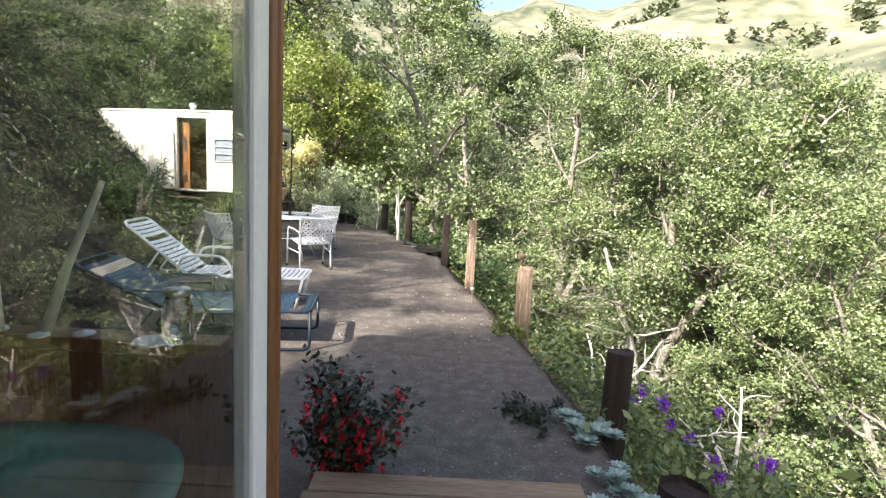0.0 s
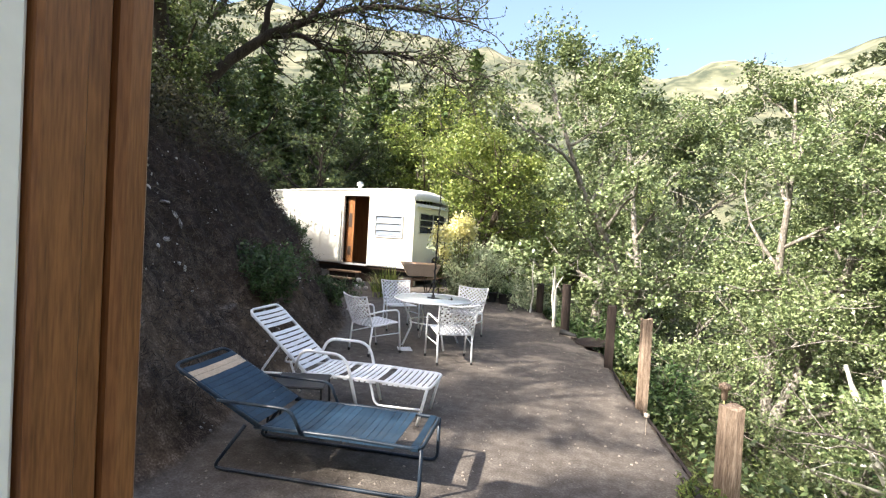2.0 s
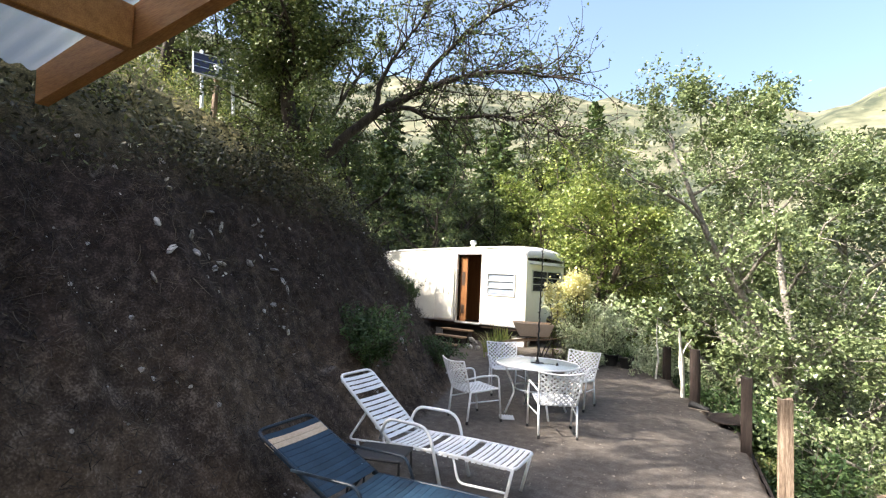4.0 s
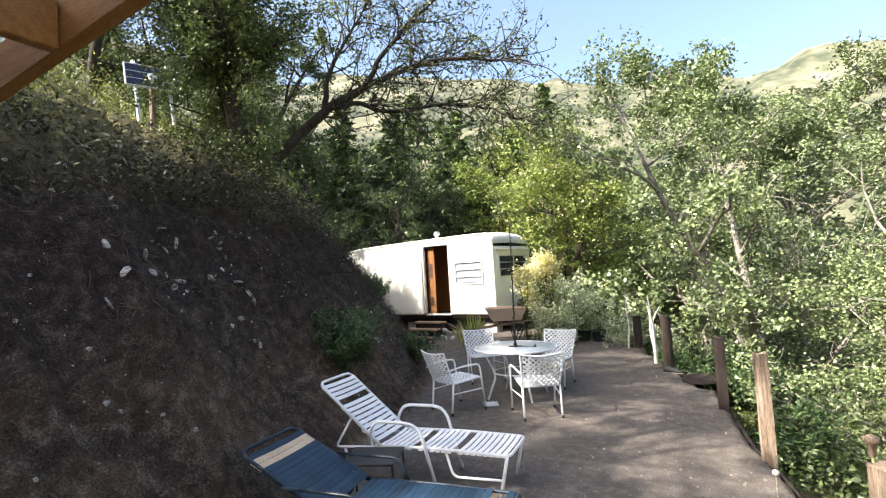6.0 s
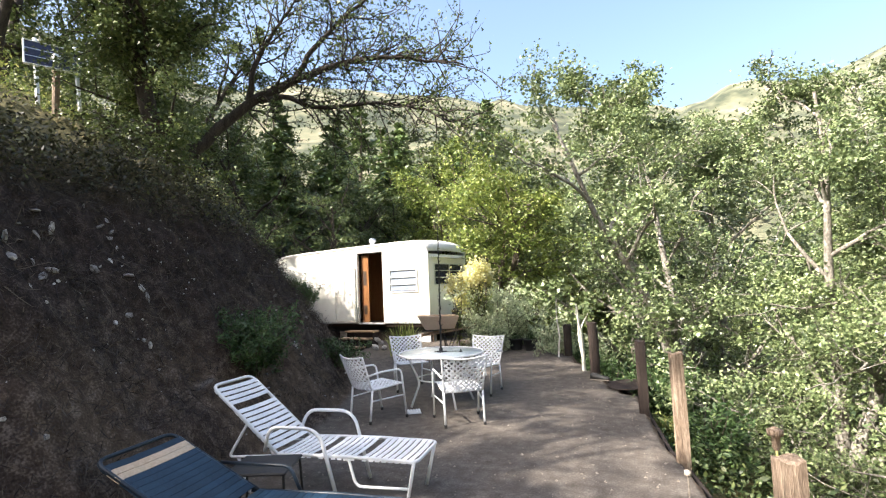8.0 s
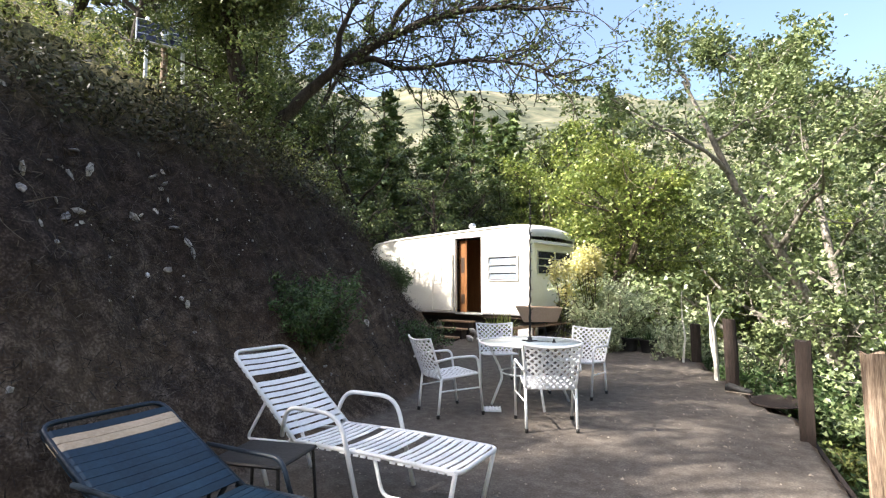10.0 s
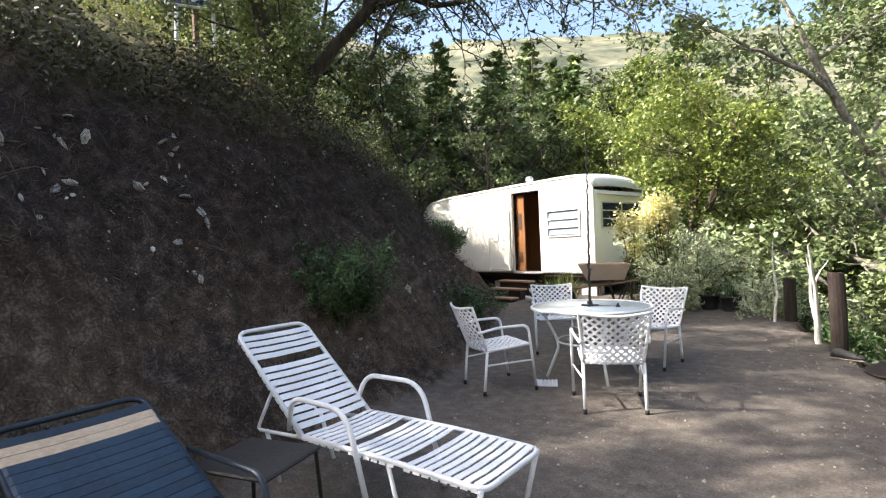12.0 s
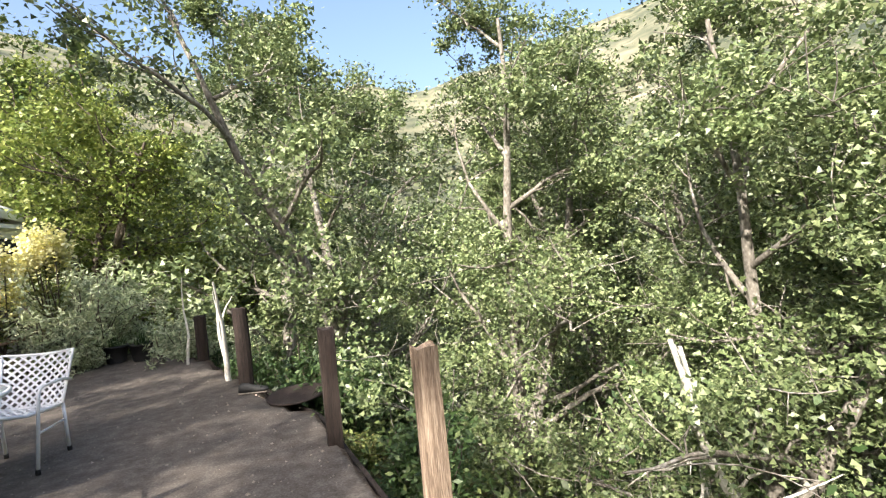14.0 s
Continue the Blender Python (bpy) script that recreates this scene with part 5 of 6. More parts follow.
for y in (-0.12, 0.12):
    part("cell_bar", boxed(-0.64, y - 0.008, 0.013, 0.64, y + 0.008, 0.018, 0.0, PM), ALU, sp)
part("post", tube(bmesh.new(), [(0, 0, -0.6), (0, 0, 1.0)], 0.06, 8), GREY_WOOD, sp)
part("bracket", boxed(-0.07, -0.07, 0.9, 0.07, 0.07, 1.1, 0.01), ALU, sp)
for s in (-1, 1):
    a, c = PM @ Vector((s * 0.42, 0.55, -0.04)), PM @ Vector((s * 0.42, -1.5, -0.04))
    d = (c - a)
    part("strut", tube(bmesh.new(), [a, c], 0.035, 4), WHITE_PAINT, sp)

# ---- odds and ends on the terrace ----
shoe = thing("old_shoe", (-0.58, 10.62, 0.0), -12, "old black shoe lying at the foot of a post", "shoe")
sb = bmesh.new()
prof = [(-0.14, 0.035, 0.075), (-0.11, 0.042, 0.1), (-0.05, 0.042, 0.095), (0.02, 0.045, 0.07), (0.09, 0.05, 0.055), (0.14, 0.045, 0.045), (0.17, 0.025, 0.03)]
rings = [[sb.verts.new((x, w * math.cos(k * math.pi / 5), 0.022 + max(0.0, h * math.sin(k * math.pi / 5)))) for k in range(6)] for x, w, h in prof]
for a, c in zip(rings, rings[1:]):
    for k in range(5):
        sb.faces.new((a[k], c[k], c[k + 1], a[k + 1]))
    sb.faces.new((a[5], c[5], c[0], a[0]))
sb.faces.new(rings[0])
sb.faces.new(rings[-1][::-1])
part("upper", sb, BLACK_RUBBER, shoe, smooth=True)
part("sole", boxed(-0.145, -0.046, 0.0, 0.165, 0.046, 0.022, 0.012), PEBBLE, shoe, "worn grey sole")
lid = thing("metal_lid", (-0.12, 10.1, 0.0), 0, "round rusty metal lid lying on the edge", "lid")
lb = lathe(bmesh.new(), [(0.0, 0.012), (0.2, 0.012), (0.26, 0.03), (0.30, 0.03), (0.30, 0.02), (0.27, 0.018), (0.2, 0.0), (0.0, 0.0)], 28, cap=False)
part("disc", lb, DARK_WOOD, lid, smooth=True).matrix_basis = pose(0, 0, 0.02, 4, -3, 0)
sprk = thing("sprinkler_riser", (0.85, 5.18, -0.05), 0, "thin yellow riser pipe with a sprinkler head", "sprinkler")
part("pipe", tube(bmesh.new(), [(0, 0, -0.3), (0.0, 0, 0.72)], 0.007, 7), PETAL_YELLOW, sprk)
part("sprinkler_head", lathe(bmesh.new(), [(0.014, 0.72), (0.022, 0.74), (0.022, 0.79), (0.04, 0.80), (0.042, 0.83), (0.0, 0.85)], 12, cap=False), GREY_WOOD, sprk, smooth=True)
stake = thing("marker_stake", (0.44, 6.15, 0.0), 0, "short rusty stake with a round head", "stake")
part("rod", tube(bmesh.new(), [(0, 0, -0.1), (0, 0, 0.16)], 0.006, 6), PEBBLE, stake)
part("knob", lathe(bmesh.new(), [(0.0, 0.15), (0.025, 0.16), (0.025, 0.19), (0.0, 0.2)], 10, cap=False), PEBBLE, stake, smooth=True)
globe = thing("white_globe_lamp", (-2.16, 2.13, ground_z(-2.16, 2.13)), 0, "white round globe lamp on a dark stand", "lamp")
part("globe", lathe(bmesh.new(), [(0.145 * math.sin(k * math.pi / 12), 0.72 - 0.145 * math.cos(k * math.pi / 12)) for k in range(13)], 24, cap=False), WHITE_PAINT, globe, smooth=True)
part("stand", lathe(bmesh.new(), [(0.11, 0), (0.1, 0.03), (0.03, 0.06), (0.03, 0.54), (0.08, 0.56), (0.08, 0.6)], 14), BLACK_METAL, globe, smooth=True)
bk = thing("wire_basket", (-1.62, 3.3, 0.0), 18, "black wire basket on the ground by the house", "basket")
for z in (0.01, 0.13, 0.25):
    part("hoop", tube(bmesh.new(), [(-0.17, -0.12, z), (0.17, -0.12, z), (0.17, 0.12, z), (-0.17, 0.12, z)], 0.005, 5, True), BLACK_METAL, bk)
for i in range(9):
    x = -0.17 + 0.34 * i / 8
    for y in (-0.12, 0.12):
        part("wire", tube(bmesh.new(), [(x, y, 0.0), (x, y, 0.25)], 0.003, 4), BLACK_METAL, bk)
brd = thing("leaning_board", (-1.33, 3.28, 0.0), 35, "dark red-brown board propped on the ground", "board")
part("board", boxed(-0.03, -0.16, 0.0, 0.0, 0.16, 0.26, 0.01, pose(0, 0, 0, 0, 16, 0)), DARK_WOOD, brd)
grate = thing("drain_grate", (-2.72, 8.05, 0.004), 30, "small pale metal grate lying under the table", "grate")
for i in range(6):
    part("bar", boxed(-0.1, -0.1 + 0.036 * i, 0.0, 0.1, -0.085 + 0.036 * i, 0.012, 0.002), WHITE_METAL, grate)
    part("bar", boxed(-0.1 + 0.036 * i, -0.1, 0.013, -0.085 + 0.036 * i, 0.1, 0.02, 0.002), WHITE_METAL, grate)

# ---- behind the glass: tub, shells, driftwood, jar ----
tub = thing("bathtub", (-1.0, 0.58, 0.36), 0, "teal enamelled bathtub behind the window", "bathtub")
tv, tf, n = [], [], 40
for (rx, ry, z) in ((0.34, 0.70, 0.0), (0.41, 0.78, 0.41), (0.44, 0.82, 0.43), (0.42, 0.80, 0.45), (0.35, 0.71, 0.43), (0.29, 0.63, 0.1), (0.01, 0.02, 0.08)):
    for k in range(n):
        a = 2 * math.pi * k / n
        c, s = math.cos(a), math.sin(a)
        tv.append((rx * math.copysign(abs(c) ** 0.6, c), ry * math.copysign(abs(s) ** 0.6, s), z))
for r in range(6):
    for k in range(n):
        tf.append((r * n + k, r * n + (k + 1) % n, (r + 1) * n + (k + 1) % n, (r + 1) * n + k))
raw("basin", tv, tf, TUB, tub, True)
part("faucet", tube(bmesh.new(), rounded([(-0.36, -0.3, 0.44), (-0.36, -0.3, 0.58), (-0.2, -0.26, 0.55)], 0.05), 0.015), ALU, tub)
for i, (x, r) in enumerate(((-0.78, 0.05), (-0.98, 0.028), (-1.08, 0.026), (-1.22, 0.03), (-1.5, 0.026), (-1.7, 0.03))):
    o = thing("sea_shell", (x, 1.36 + 0.03 * (i % 2), 1.06), 0, "flat white sea shell on the window ledge", "shell", "shells on the ledge")
    part("valve", lathe(bmesh.new(), [(0.0, 0.0), (r, 0.002), (r * 0.9, 0.008), (0.0, 0.014)], 14, cap=False), WHITE_PAINT, o, smooth=True)
for i, (x, h, dx, r) in enumerate(((-1.08, 0.42, 0.14, 0.016), (-1.2, 0.3, -0.05, 0.012))):
    o = thing("driftwood_stick", (x, 1.38, 1.06), 0, "bleached driftwood stick leaning in the window", "driftwood", "driftwood on the ledge")
    part("stick", tube(bmesh.new(), [(0, 0, 0), (dx * 0.4, 0.02, h * 0.45), (dx, 0.05, h)], r, 7, r_end=r * 0.5), WHITE_BARK, o, smooth=True)
jar = thing("glass_jar", (-0.72, 1.38, 1.06), 0, "clear glass jar with a ribbed lid on the ledge", "jar")
part("jar", lathe(bmesh.new(), [(0.0, 0.0), (0.035, 0.0), (0.04, 0.015), (0.04, 0.1), (0.03, 0.12), (0.03, 0.128), (0.0, 0.128)], 18, cap=False), WINDOW_GLASS, jar, smooth=True)
part("lid", lathe(bmesh.new(), [(0.031, 0.13), (0.033, 0.132), (0.033, 0.147), (0.0, 0.149)], 18, cap=False), ALU, jar, "dull metal lid", True)


# ---- garden plants ----
def blades(rng, n, spread, length, width, droop=0.5):
    """Strap leaves fountaining from one crown: arrays of quads."""
    chunks = []
    for _ in range(n):
        a, lean_ = rng.uniform(0, 6.28), rng.uniform(0.15, 1.0)
        L = length * rng.uniform(0.6, 1.1)
        p = np.array([rng.normal() * spread, rng.normal() * spread, 0.0])
        out, side = np.array([math.cos(a), math.sin(a), 0]), np.array([-math.sin(a), math.cos(a), 0])
        pts = [p + out * L * lean_ * 0.75 * t + np.array([0, 0, L * (t - droop * lean_ * t * t)]) for t in (0, 0.35, 0.7, 1.0)]
        v, f = [], []
        for i, q in enumerate(pts):
            w_ = width * (1 - 0.3 * i) * 0.5 if i < 3 else width * 0.05
            v += [q - side * w_, q + side * w_]
        chunks.append((np.array(v), np.array([[0, 1, 3, 2], [2, 3, 5, 4], [4, 5, 7, 6]])))
    return chunks


rngp = np.random.default_rng(77)


def leafy(name, meshes, x, y, turn, label, category, group="", size=1.0, names=("branchwork", "foliage")):
    return plant(name, meshes, on_ground(x, y, 0.03), turn, label, category, group, size, names)


bush = leafy("bank_bush", shrub_meshes(51, 0.5, 0.85, 9000, 0.06, 0.28, BARK, LEAF_BUSH, 26), -4.15, 6.75, 0, "dark green upright bush growing on the bank", "bush", "", 1.0)
leafy("bank_bush", shrub_meshes(52, 0.45, 0.6, 5000, 0.06, 0.3, BARK, LEAF_BUSH, 20), -4.75, 9.35, 40, "small green bush at the foot of the bank", "bush")
SILVER = [shrub_meshes(53, 0.6, 1.0, 5200, 0.075, 0.26, BARK, LEAF_SILVER, 24), shrub_meshes(54, 0.5, 0.75, 4200, 0.07, 0.3, BARK, LEAF_SILVER, 20)]
s0 = leafy("silver_shrub", SILVER[0], -2.95, 13.65, 0, "silvery grey-green shrub in the garden bed", "shrub", "silver shrubs by the trailer", 1.3)
s1 = leafy("silver_shrub", SILVER[1], -2.15, 13.75, 0, "low silvery grey-green shrub in the garden bed", "shrub", "silver shrubs by the trailer")
for o, x, y, turn, size in ((s1, -3.3, 13.15, 70, 1.15), (s0, -3.45, 14.3, 130, 1.6), (s1, -1.7, 13.3, 200, 1.15), (s0, -2.5, 14.6, 250, 1.45), (s1, -2.85, 13.15, 20, 0.6), (s0, -1.5, 14.2, 310, 1.35)):
    again(o, on_ground(x, y, 0.03), turn, size)
GREENB = shrub_meshes(55, 0.6, 0.95, 4500, 0.078, 0.4, BARK, LEAF_BUSH, 24)
g0 = leafy("green_shrub", GREENB, -1.0, 13.4, 0, "green leafy shrub at the end of the terrace", "shrub", "green shrubs at the terrace end")
for x, y, turn, size in ((-0.55, 12.2, 60, 0.9), (0.35, 10.4, 120, 0.95), (0.1, 11.4, 180, 1.2), (0.75, 8.7, 240, 0.9), (-1.9, 15.0, 300, 1.3), (-5.2, 16.6, 30, 1.3), (-0.2, 14.4, 90, 1.5), (1.1, 12.6, 150, 1.5), (-9.6, 12.2, 10, 1.0), (-7.6, 12.2, 45, 0.8), (-8.6, 13.2, 80, 0.9)):
    again(g0, on_ground(x, y, 0.03), turn, size)


def yellow_plant(x, y, h, seed, label, n=8, spread=0.2):
    """Tall stalks topped by dense yellow flower heads."""
    rng = np.random.default_rng(seed)
    root = thing("yellow_flower_plant", on_ground(x, y, 0.02), 0, label, "plant", "yellow flowers by the trailer")
    for i in range(n):
        a, o = rng.uniform(0, 6.28), rng.uniform(0.0, spread)
        sp_, sr_ = grow(rng, (0, 0, 0), (o * math.cos(a), o * math.sin(a), 1.2), h * rng.uniform(0.65, 1.05), 0.014, 0.007, 6, 0.07)
        stalk_ = new("stalk", np_mesh("stalk", [np_tube(sp_, sr_, 5)], BARK))
        lv = sp_[rng.integers(1, 6, 70)] + rng.normal(size=(70, 3)) * 0.07
        leaf_ = new("foliage", np_mesh("foliage", [leaf_quads(rng, lv, 0.14, 0.03)], LEAF_GRASS, False))
        hd = sp_[-1] + rng.normal(size=(360, 3)) * np.array([0.085, 0.085, 0.12])
        head_ = new("flower_head", np_mesh("flower_head", [leaf_quads(rng, hd, 0.06, 0.045)], PETAL_YELLOW, False))
        tagged(head_, "dense pale yellow flower head", kind="stuff")
        stalk_.parent = root
        leaf_.parent = head_.parent = stalk_
    return root


yellow_plant(-3.32, 13.4, 1.85, 61, "tall plant with pale yellow flower heads beside the trailer")
yellow_plant(-3.95, 13.3, 1.6, 63, "tall stalk with golden flower heads before the trailer window", 3, 0.12)


def strap_plant(name, x, y, n, spread, length, width, material, label, category, seed, group=""):
    root = thing(name, on_ground(x, y, 0.01), 0, label, category, group)
    o = new("foliage", np_mesh("foliage", blades(np.random.default_rng(seed), n, spread, length, width), material, False))
    o.parent = root
    return root


strap_plant("iris_clump", -5.1, 12.7, 90, 0.11, 0.95, 0.042, LEAF_YELLOW, "clump of yellow-green strap leaves by the trailer", "plant", 64)
strap_plant("iris_clump", -5.6, 13.2, 45, 0.08, 0.6, 0.03, LEAF_YELLOW, "clump of yellow-green strap leaves by the steps", "plant", 65)
for i, (x, y) in enumerate(((-2.6, 13.3), (-2.25, 13.25), (-2.95, 13.45))):
    pot = thing("black_plant_pot", on_ground(x, y, 0.0), 0, "black plastic plant pot with a green tuft", "pot", "pots at the garden bed")
    part("pot", lathe(bmesh.new(), [(0.12, 0), (0.16, 0.22), (0.17, 0.22), (0.17, 0.25), (0.15, 0.25), (0.14, 0.2), (0.0, 0.2)], 18, cap=False), BLACK_RUBBER, pot, smooth=True)
    o = new("foliage", np_mesh("foliage", [(v + np.array([0, 0, 0.2]), f) for v, f in blades(np.random.default_rng(80 + i), 40, 0.05, 0.3, 0.02)], LEAF_BUSH, False))
    o.parent = pot

# fuchsia with hanging red flowers beside the step
fu = thing("fuchsia", (-0.42, 2.38, 0.0), 0, "dark-leaved fuchsia with hanging red flowers beside the step", "plant")
rngf = np.random.default_rng(90)
wood, tips = [], []
for i in range(26):
    a, o = rngf.uniform(0, 6.28), rngf.uniform(0.05, 0.32)
    a_, r_ = grow(rngf, (0.03 * math.cos(a), 0.03 * math.sin(a), 0), (o * math.cos(a), o * math.sin(a), 1.2), rngf.uniform(0.36, 0.62), 0.008, 0.003, 7, 0.12, -0.05)
    wood.append(np_tube(a_, r_, 4))
    tips += list(a_[2:])
tips = np.array(tips)
c = tips[rngf.integers(0, len(tips), 3000)] + rngf.normal(size=(3000, 3)) * 0.04
fl = tips[rngf.integers(len(tips) // 5, len(tips), 230)] + rngf.normal(size=(230, 3)) * 0.035 + np.array([0, 0, -0.03])
petals = np.concatenate([fl[:, None] + rngf.normal(size=(230, 7, 3)) * np.array([0.008, 0.008, 0.014])]).reshape(-1, 3)
for nm, me in (("branchwork", np_mesh("branchwork", wood, BARK)), ("foliage", np_mesh("foliage", [leaf_quads(rngf, c, 0.042, 0.022)], LEAF_FUCHSIA, False)), ("blossom", np_mesh("blossom", [leaf_quads(rngf, petals, 0.036, 0.016, 0.1, np.tile(np.array([0, 0, -1.0]), (len(petals), 1)))], PETAL_RED, False))):
    o = new(nm, me)
    o.parent = fu


# rosette succulents by the step
succ_mesh = []
for sd in (1, 2):
    rg = np.random.default_rng(sd)
    b = bmesh.new()
    for i in range(46):
        a, k = i * 2.4 + rg.uniform(-0.1, 0.1), (i / 46) ** 0.6
        r = 0.075
        L, up = r * (0.3 + 0.7 * k), 1.2 - 0.95 * k
        d = Vector((math.cos(a), math.sin(a), up)).normalized()
        s = Vector((-math.sin(a), math.cos(a), 0)) * r * 0.17
        b0 = Vector((math.cos(a), math.sin(a), 0)) * r * 0.12 * k
        vs = [b.verts.new(p) for p in (b0 - s * 0.5, b0 + s * 0.5, b0 + d * L * 0.65 + s, b0 + d * L, b0 + d * L * 0.65 - s)]
        b.faces.new(vs)
    succ_mesh.append(finish("rosette", b, SUCCULENT))
rs = random.Random(8)
for i in range(30):
    near = i % 2
    x, y, z = (0.98 + rs.uniform(-0.13, 0.13), 2.98 + rs.uniform(-0.16, 0.16), 0.03) if near else (0.92 + rs.uniform(-0.12, 0.14), 2.35 + rs.uniform(-0.2, 0.15), 0.05)
    o = thing("succulent", (x, y, z + rs.uniform(0, 0.05)), rs.uniform(0, 360), "blue-green rosette succulent at the terrace edge", "succulent", "succulents by the step")
    o.scale = (rs.uniform(0.7, 1.15),) * 3
    q = new("rosette", succ_mesh[i % 2])
    q.parent = o

# purple flowers on the slope below
pf = thing("purple_flowers", on_ground(2.0, 3.6, 0.02), 0, "green stems with small purple flower heads on the slope", "blossom")
rg = np.random.default_rng(93)
wood, heads = [], []
for i in range(12):
    x, y = rg.uniform(-0.5, 0.5), rg.uniform(-1.3, 0.7)
    z0 = ground_z(2.0 + x, 3.6 + y) - ground_z(2.0, 3.6)
    p_, r_ = grow(rg, (x, y, z0), (0, 0, 1), rg.uniform(0.5, 1.0), 0.006, 0.003, 4, 0.08)
    wood.append(np_tube(p_, r_, 4))
    heads.append(p_[-1] + rg.normal(size=(60, 3)) * 0.022)
for nm, me in (("branchwork", np_mesh("branchwork", wood, LEAF_GRASS)), ("flower_cluster", np_mesh("flower_cluster", [leaf_quads(rg, np.concatenate(heads), 0.03, 0.02)], PETAL_PURPLE, False))):
    o = new(nm, me)
    o.parent = pf

# low weeds on the terrace lip
leafy("yellow_weed", shrub_meshes(56, 0.16, 0.2, 900, 0.04, 0.5, BARK, LEAF_YELLOW, 12), 0.72, 5.0, 0, "yellow-green weed at the foot of a post", "weed")
leafy("dark_weed", shrub_meshes(57, 0.24, 0.12, 900, 0.05, 0.4, BARK, LEAF_FUCHSIA, 14), 0.66, 3.25, 0, "dark creeping weed near the succulents", "weed")
leafy("green_weed", shrub_meshes(58, 0.3, 0.35, 2200, 0.05, 0.4, BARK, LEAF_GRASS, 16), 0.35, 9.3, 0, "fresh green weed below the terrace edge", "weed")

# bleached forked branches by the posts, and pale snags on the slope
def snag(x, y, z, seed, h, n, spread, label, r=0.03, way=(0, 0, 1), twigs=4):
    rng = np.random.default_rng(seed)
    root = thing("bleached_branch", (x, y, z), 0, label, "branch", "bleached branches")
    for i in range(n):
        p_, r_ = grow(rng, rng.normal(size=3) * 0.04, (way[0] + rng.normal() * spread, way[1] + rng.normal() * spread, way[2]), h * rng.uniform(0.65, 1.1), r, r * 0.3, 8, 0.12, 0.02)
        limb_ = new("limb", np_mesh("limb", [np_tube(p_, r_, 6)], WHITE_BARK))
        limb_.parent = root
        for _ in range(twigs):
            q, s = grow(rng, p_[rng.integers(3, 8)], rng.normal(size=3) + np.array([0, 0, 0.5]), h * 0.28, r * 0.35, 0.004, 5, 0.2)
            twig_ = new("twig", np_mesh("twig", [np_tube(q, s, 4)], WHITE_BARK))
            twig_.parent = limb_


snag(-0.92, 11.5, -0.12, 71, 1.6, 2, 0.09, "white bleached forked branches standing at the edge", 0.04, twigs=1)
snag(-1.5, 12.6, -0.05, 72, 1.7, 1, 0.06, "thin pale trunk leaning by the garden bed", 0.024, twigs=0)
snag(3.55, 8.15, ground_z(3.55, 8.15), 73, 2.9, 2, 0.1, "pale dead trunk forked on the slope", 0.07, (-0.35, -0.05, 1))
snag(2.2, 6.2, ground_z(2.2, 6.2), 74, 1.0, 4, 0.6, "grey dead brush on the slope below the path", 0.03)
snag(3.0, 4.6, ground_z(3.0, 4.6), 75, 1.2, 3, 0.5, "grey dead brush on the slope below the path", 0.03)

# ---- stones in the bank ----
rs = random.Random(21)
made = []
for i in range(48):
    y, d = rs.uniform(2.6, 9.0), rs.uniform(0.15, 2.2)
    if i < 16:
        y, d = 5.3 + rs.uniform(-0.25, 0.3), 1.0 + 0.06 * i
    elif i < 34:
        y, d = 4.3 + rs.uniform(-0.5, 0.6), rs.uniform(1.1, 1.8)
    x = lerp_line(y, TOE) - d
    r = rs.uniform(0.01, 0.022) if i > 34 else rs.uniform(0.02, 0.052)
    if len(made) < 8:
        o = stone("bank_stone", (0, 0, 0), r, i)
        made.append(o)
    else:
        o = new("bank_stone", made[i % 8].data)
    o.matrix_basis = pose(x + 0.02, y, ground_z(x, y) - 0.25 * r, rs.uniform(0, 360), rs.uniform(0, 360), rs.uniform(0, 360)) @ Matrix.Diagonal((rs.uniform(1.0, 1.5), rs.uniform(0.6, 1.0), rs.uniform(0.4, 0.7), 1))
    tagged(o, "pale angular stone stuck in the earth bank", "stone", "stones in the bank")


# ---- uncountable cover ----
def scatter(name, rng, spots, material, label, length, width, per, radius, up=0.6, tall=0.0):
    cs = []
    for x, y in spots:
        z = ground_z(x, y)
        p = rng.normal(size=(per, 3)) * radius
        p[:, 2] = np.abs(p[:, 2]) * (1 + tall) + z
        p[:, :2] += (x, y)
        cs.append(p)
    o = new(name, np_mesh(name, [leaf_quads(rng, np.concatenate(cs), length, width, up)], material, False))
    return tagged(o, label, "vegetation", kind="stuff")


rg = np.random.default_rng(101)
sp_ = []
for _ in range(950):
    y = 1.5 + 14.5 * rg.uniform(0, 1) ** 1.6
    sp_.append((lerp_line(y, EDGE) + 0.2 + abs(rg.normal()) * 3.2, y))
# darker oak leaf colour puts the slope's shade into this undergrowth
scatter("slope_undergrowth", rg, sp_, LEAF_OAK, "green undergrowth on the slope below the terrace", 0.07, 0.035, 42, 0.17, 0.5, 0.8)
sp_ = []
for _ in range(900):
    y = rg.uniform(-3, 26)
    sp_.append((lerp_line(y, EDGE) + 3.0 + abs(rg.normal()) * 9, y))
# dark bush leaves imitate the shaded gaps between the alders by colour
scatter("slope_thicket", rg, sp_, LEAF_BUSH, "dense green thicket on the canyon side", 0.11, 0.06, 60, 0.42, 0.5, 1.2)
sp_ = []
for _ in range(520):
    y = rg.uniform(1.0, 12.0)
    sp_.append((lerp_line(y, TOE) - rg.uniform(1.9, 2.7 if 4.6 < y < 8.0 else 3.4), y))
scatter("bank_top_scrub", rg, sp_, LEAF_SCRUB, "olive scrub over the top of the bank, darkened for oak shade", 0.06, 0.025, 34, 0.14, 0.3, 0.6)
sp_ = []
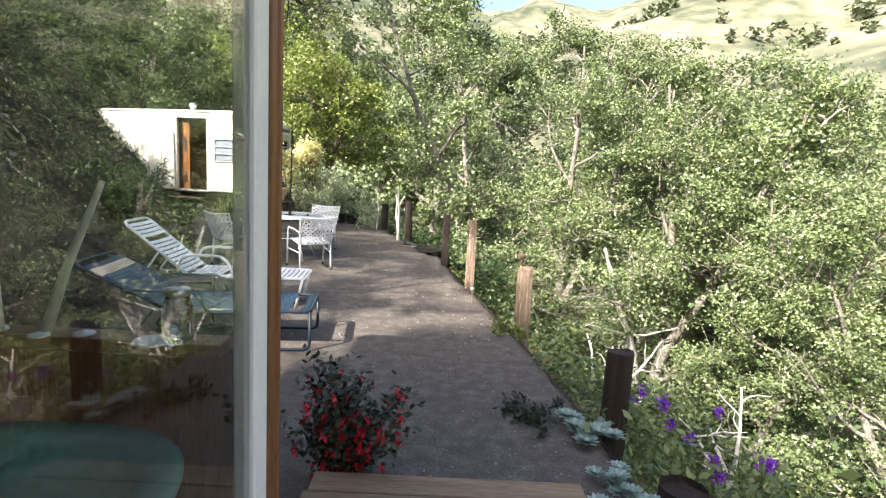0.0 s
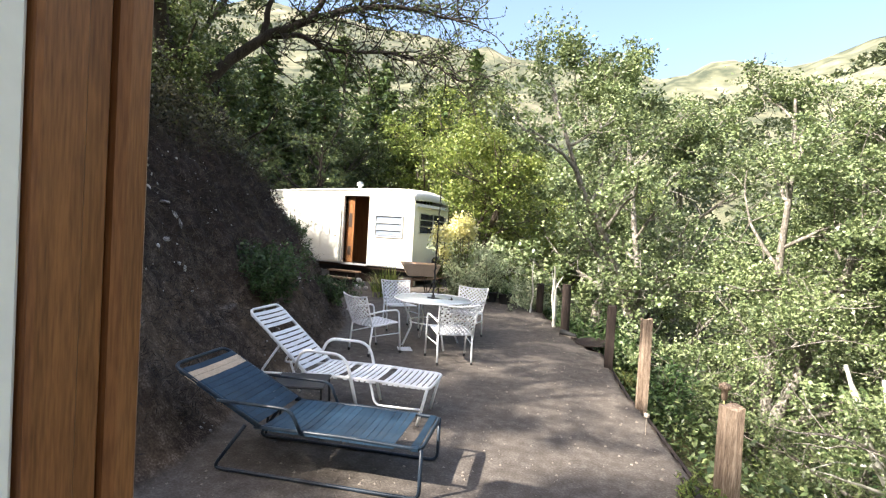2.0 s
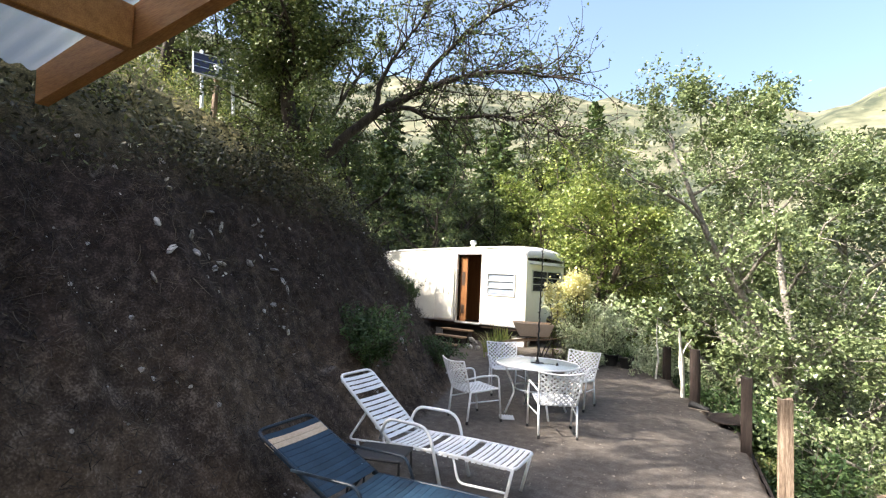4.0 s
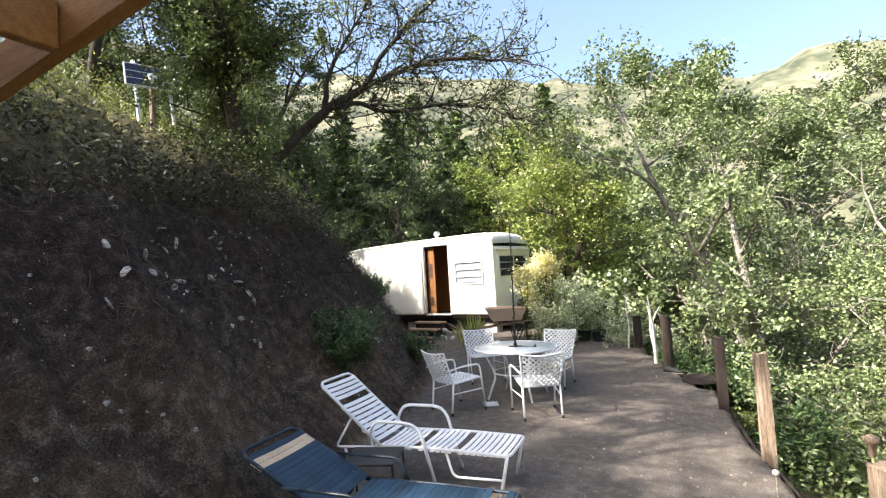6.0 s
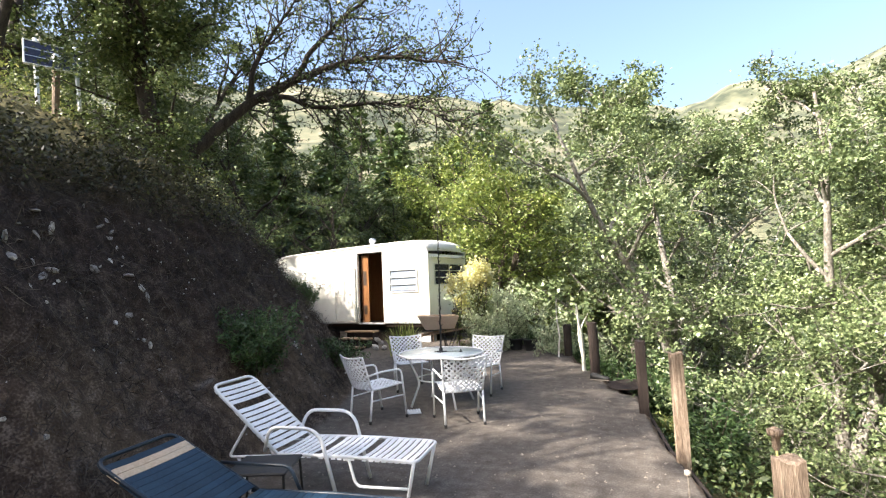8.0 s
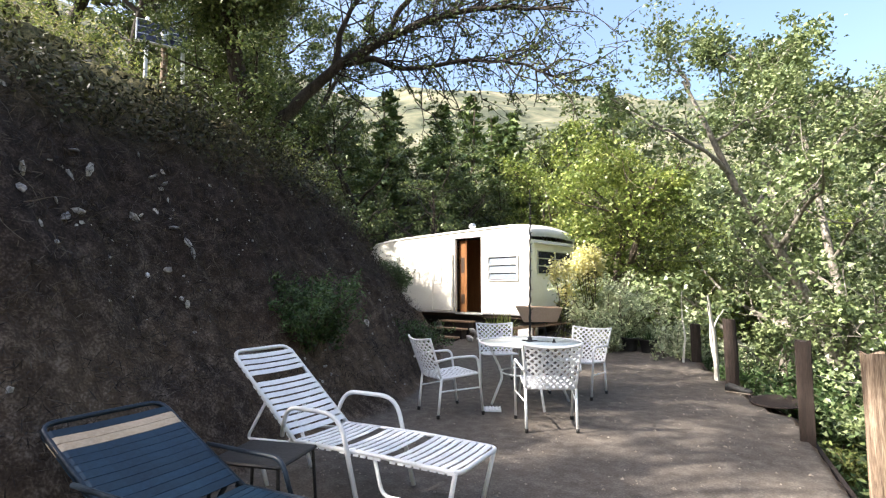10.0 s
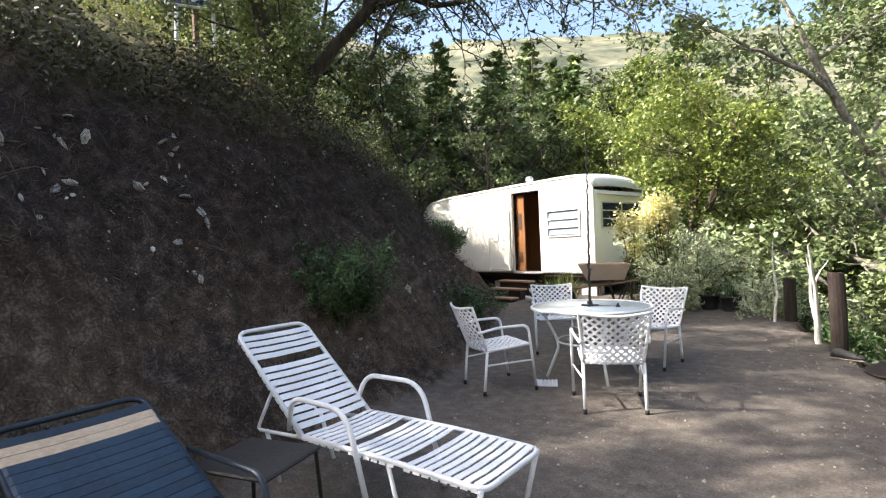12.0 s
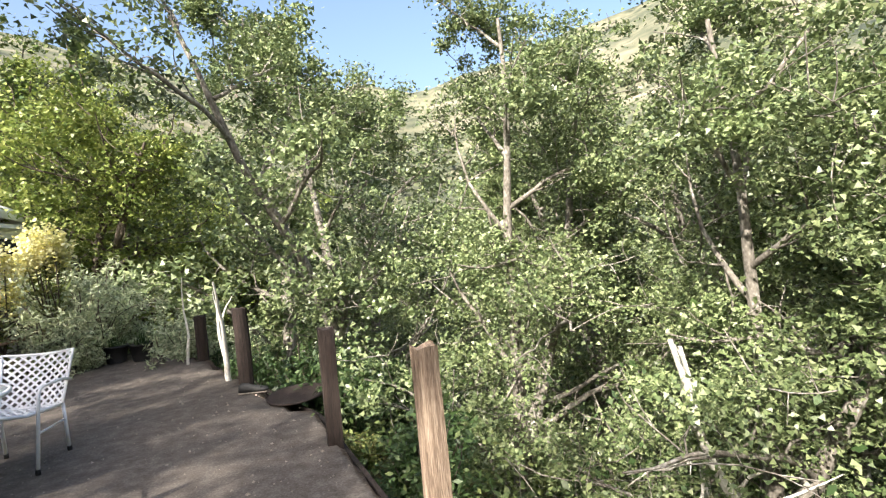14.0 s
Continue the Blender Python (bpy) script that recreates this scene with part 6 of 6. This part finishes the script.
for _ in range(1100):
    y = rg.uniform(0.5, 16.0)
    x = lerp_line(y, TOE) - rg.uniform(3.0, 10.5)
    if not (4.8 < y < 8.6 and -10.0 < x < -5.6):  # cleared before the solar panel
        sp_.append((x, y))
scatter("hillside_scrub", rg, sp_, LEAF_GRASS, "sunlit green scrub on the hillside above the bank", 0.08, 0.03, 34, 0.2, 0.5, 1.0)
sp_ = []
for _ in range(2200):
    y = rg.uniform(1.0, 12.5)
    sp_.append((lerp_line(y, TOE) - rg.uniform(0.1, 2.3) ** 0.9, y))
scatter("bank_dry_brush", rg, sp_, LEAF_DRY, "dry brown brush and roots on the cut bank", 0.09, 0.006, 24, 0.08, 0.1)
# hanging roots and tufts
rts = []
for _ in range(1100):
    y = rg.uniform(1.0, 11.0)
    d = rg.uniform(0.9, 2.4)
    x = lerp_line(y, TOE) - d
    p_, r_ = grow(rg, (x, y, ground_z(x, y) + 0.02), (0.8, rg.normal() * 0.4, -0.5 + rg.normal() * 0.5), rg.uniform(0.1, 0.35), 0.004, 0.002, 4, 0.3, -0.15)
    rts.append(np_tube(p_, r_, 3))
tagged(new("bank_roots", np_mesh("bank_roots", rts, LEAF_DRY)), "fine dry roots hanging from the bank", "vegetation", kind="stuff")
# woods on the far slopes
far = []
rg2 = np.random.default_rng(105)
for _ in range(3000):
    az, r = radians(rg2.uniform(-75, 75)), 38 * (320 / 38) ** (rg2.uniform(0, 1) ** 1.35)
    x, y = -math.sin(az) * r, math.cos(az) * r
    if r > 90 and noise.noise((x * 0.02, y * 0.02, 9.0)) < -0.15 + 0.0014 * (r - 90):
        continue
    h = rg2.uniform(2.2, 5.0)
    p = rg2.normal(size=(40, 3)) * np.array([h * 0.3, h * 0.3, h * 0.36])
    p += np.array([x, y, land(x, y) + h * 0.55])
    far.append(leaf_tris(rg2, p, 0.034 * r ** 0.72 + 0.3, 0.026 * r ** 0.72 + 0.22, 0.7))
tagged(new("far_woods", np_mesh("far_woods", far, LEAF_FAR, False)), "woods and scrub on the far canyon slopes", "woods", kind="stuff")
# rubble lying in the bank
rb_ = bmesh.new()
rs = random.Random(41)
for _ in range(2200):
    y = rs.uniform(1.5, 11.0)
    d = 2.4 * rs.random()
    x = lerp_line(y, TOE) - d
    if noise.noise((x * 1.3, y * 1.3, 30.0)) < rs.uniform(-0.1, 0.45):
        continue
    r = 0.005 + 0.022 * rs.random() ** 3
    c_ = Vector((x, y, ground_z(x, y)))
    n_ = Vector((0.8, 0, 0.6))
    a_, b_ = n_.orthogonal().normalized(), n_.cross(n_.orthogonal()).normalized()
    k0 = rs.uniform(0, 6.28)
    vs = [rb_.verts.new(c_ - n_ * r * 0.3 + a_ * r * math.cos(k0 + k * 1.257) * rs.uniform(0.7, 1.3) + b_ * r * math.sin(k0 + k * 1.257) * rs.uniform(0.7, 1.3)) for k in range(5)]
    t_ = rb_.verts.new(c_ + n_ * r * 0.8 + a_ * r * rs.uniform(-0.3, 0.3))
    for k in range(5):
        rb_.faces.new((vs[k], vs[(k + 1) % 5], t_))
tagged(part("bank_rubble", rb_, STONE), "pale stone chips and rubble lying in the cut bank", "rubble", kind="stuff")
# loose gravel on the terrace
gb = bmesh.new()
rs = random.Random(31)
for _ in range(3800):
    y = 2.3 + 11 * rs.random() ** 1.5
    x = rs.uniform(lerp_line(y, TOE) + 0.02, lerp_line(y, EDGE) - 0.02)
    r = 0.004 + 0.016 * rs.random() ** 4
    z = ground_z(x, y)
    a = rs.uniform(0, 6.28)
    vs = [gb.verts.new((x + r * math.cos(a + k * 1.571) * rs.uniform(0.7, 1.2), y + r * math.sin(a + k * 1.571) * rs.uniform(0.7, 1.2), z - 0.002)) for k in range(4)]
    t_ = gb.verts.new((x, y, z + r * 0.7))
    for k in range(4):
        gb.faces.new((vs[k], vs[(k + 1) % 4], t_))
tagged(part("gravel", gb, PEBBLE), "loose gravel and crumbs of stone on the terrace", "gravel", kind="stuff")
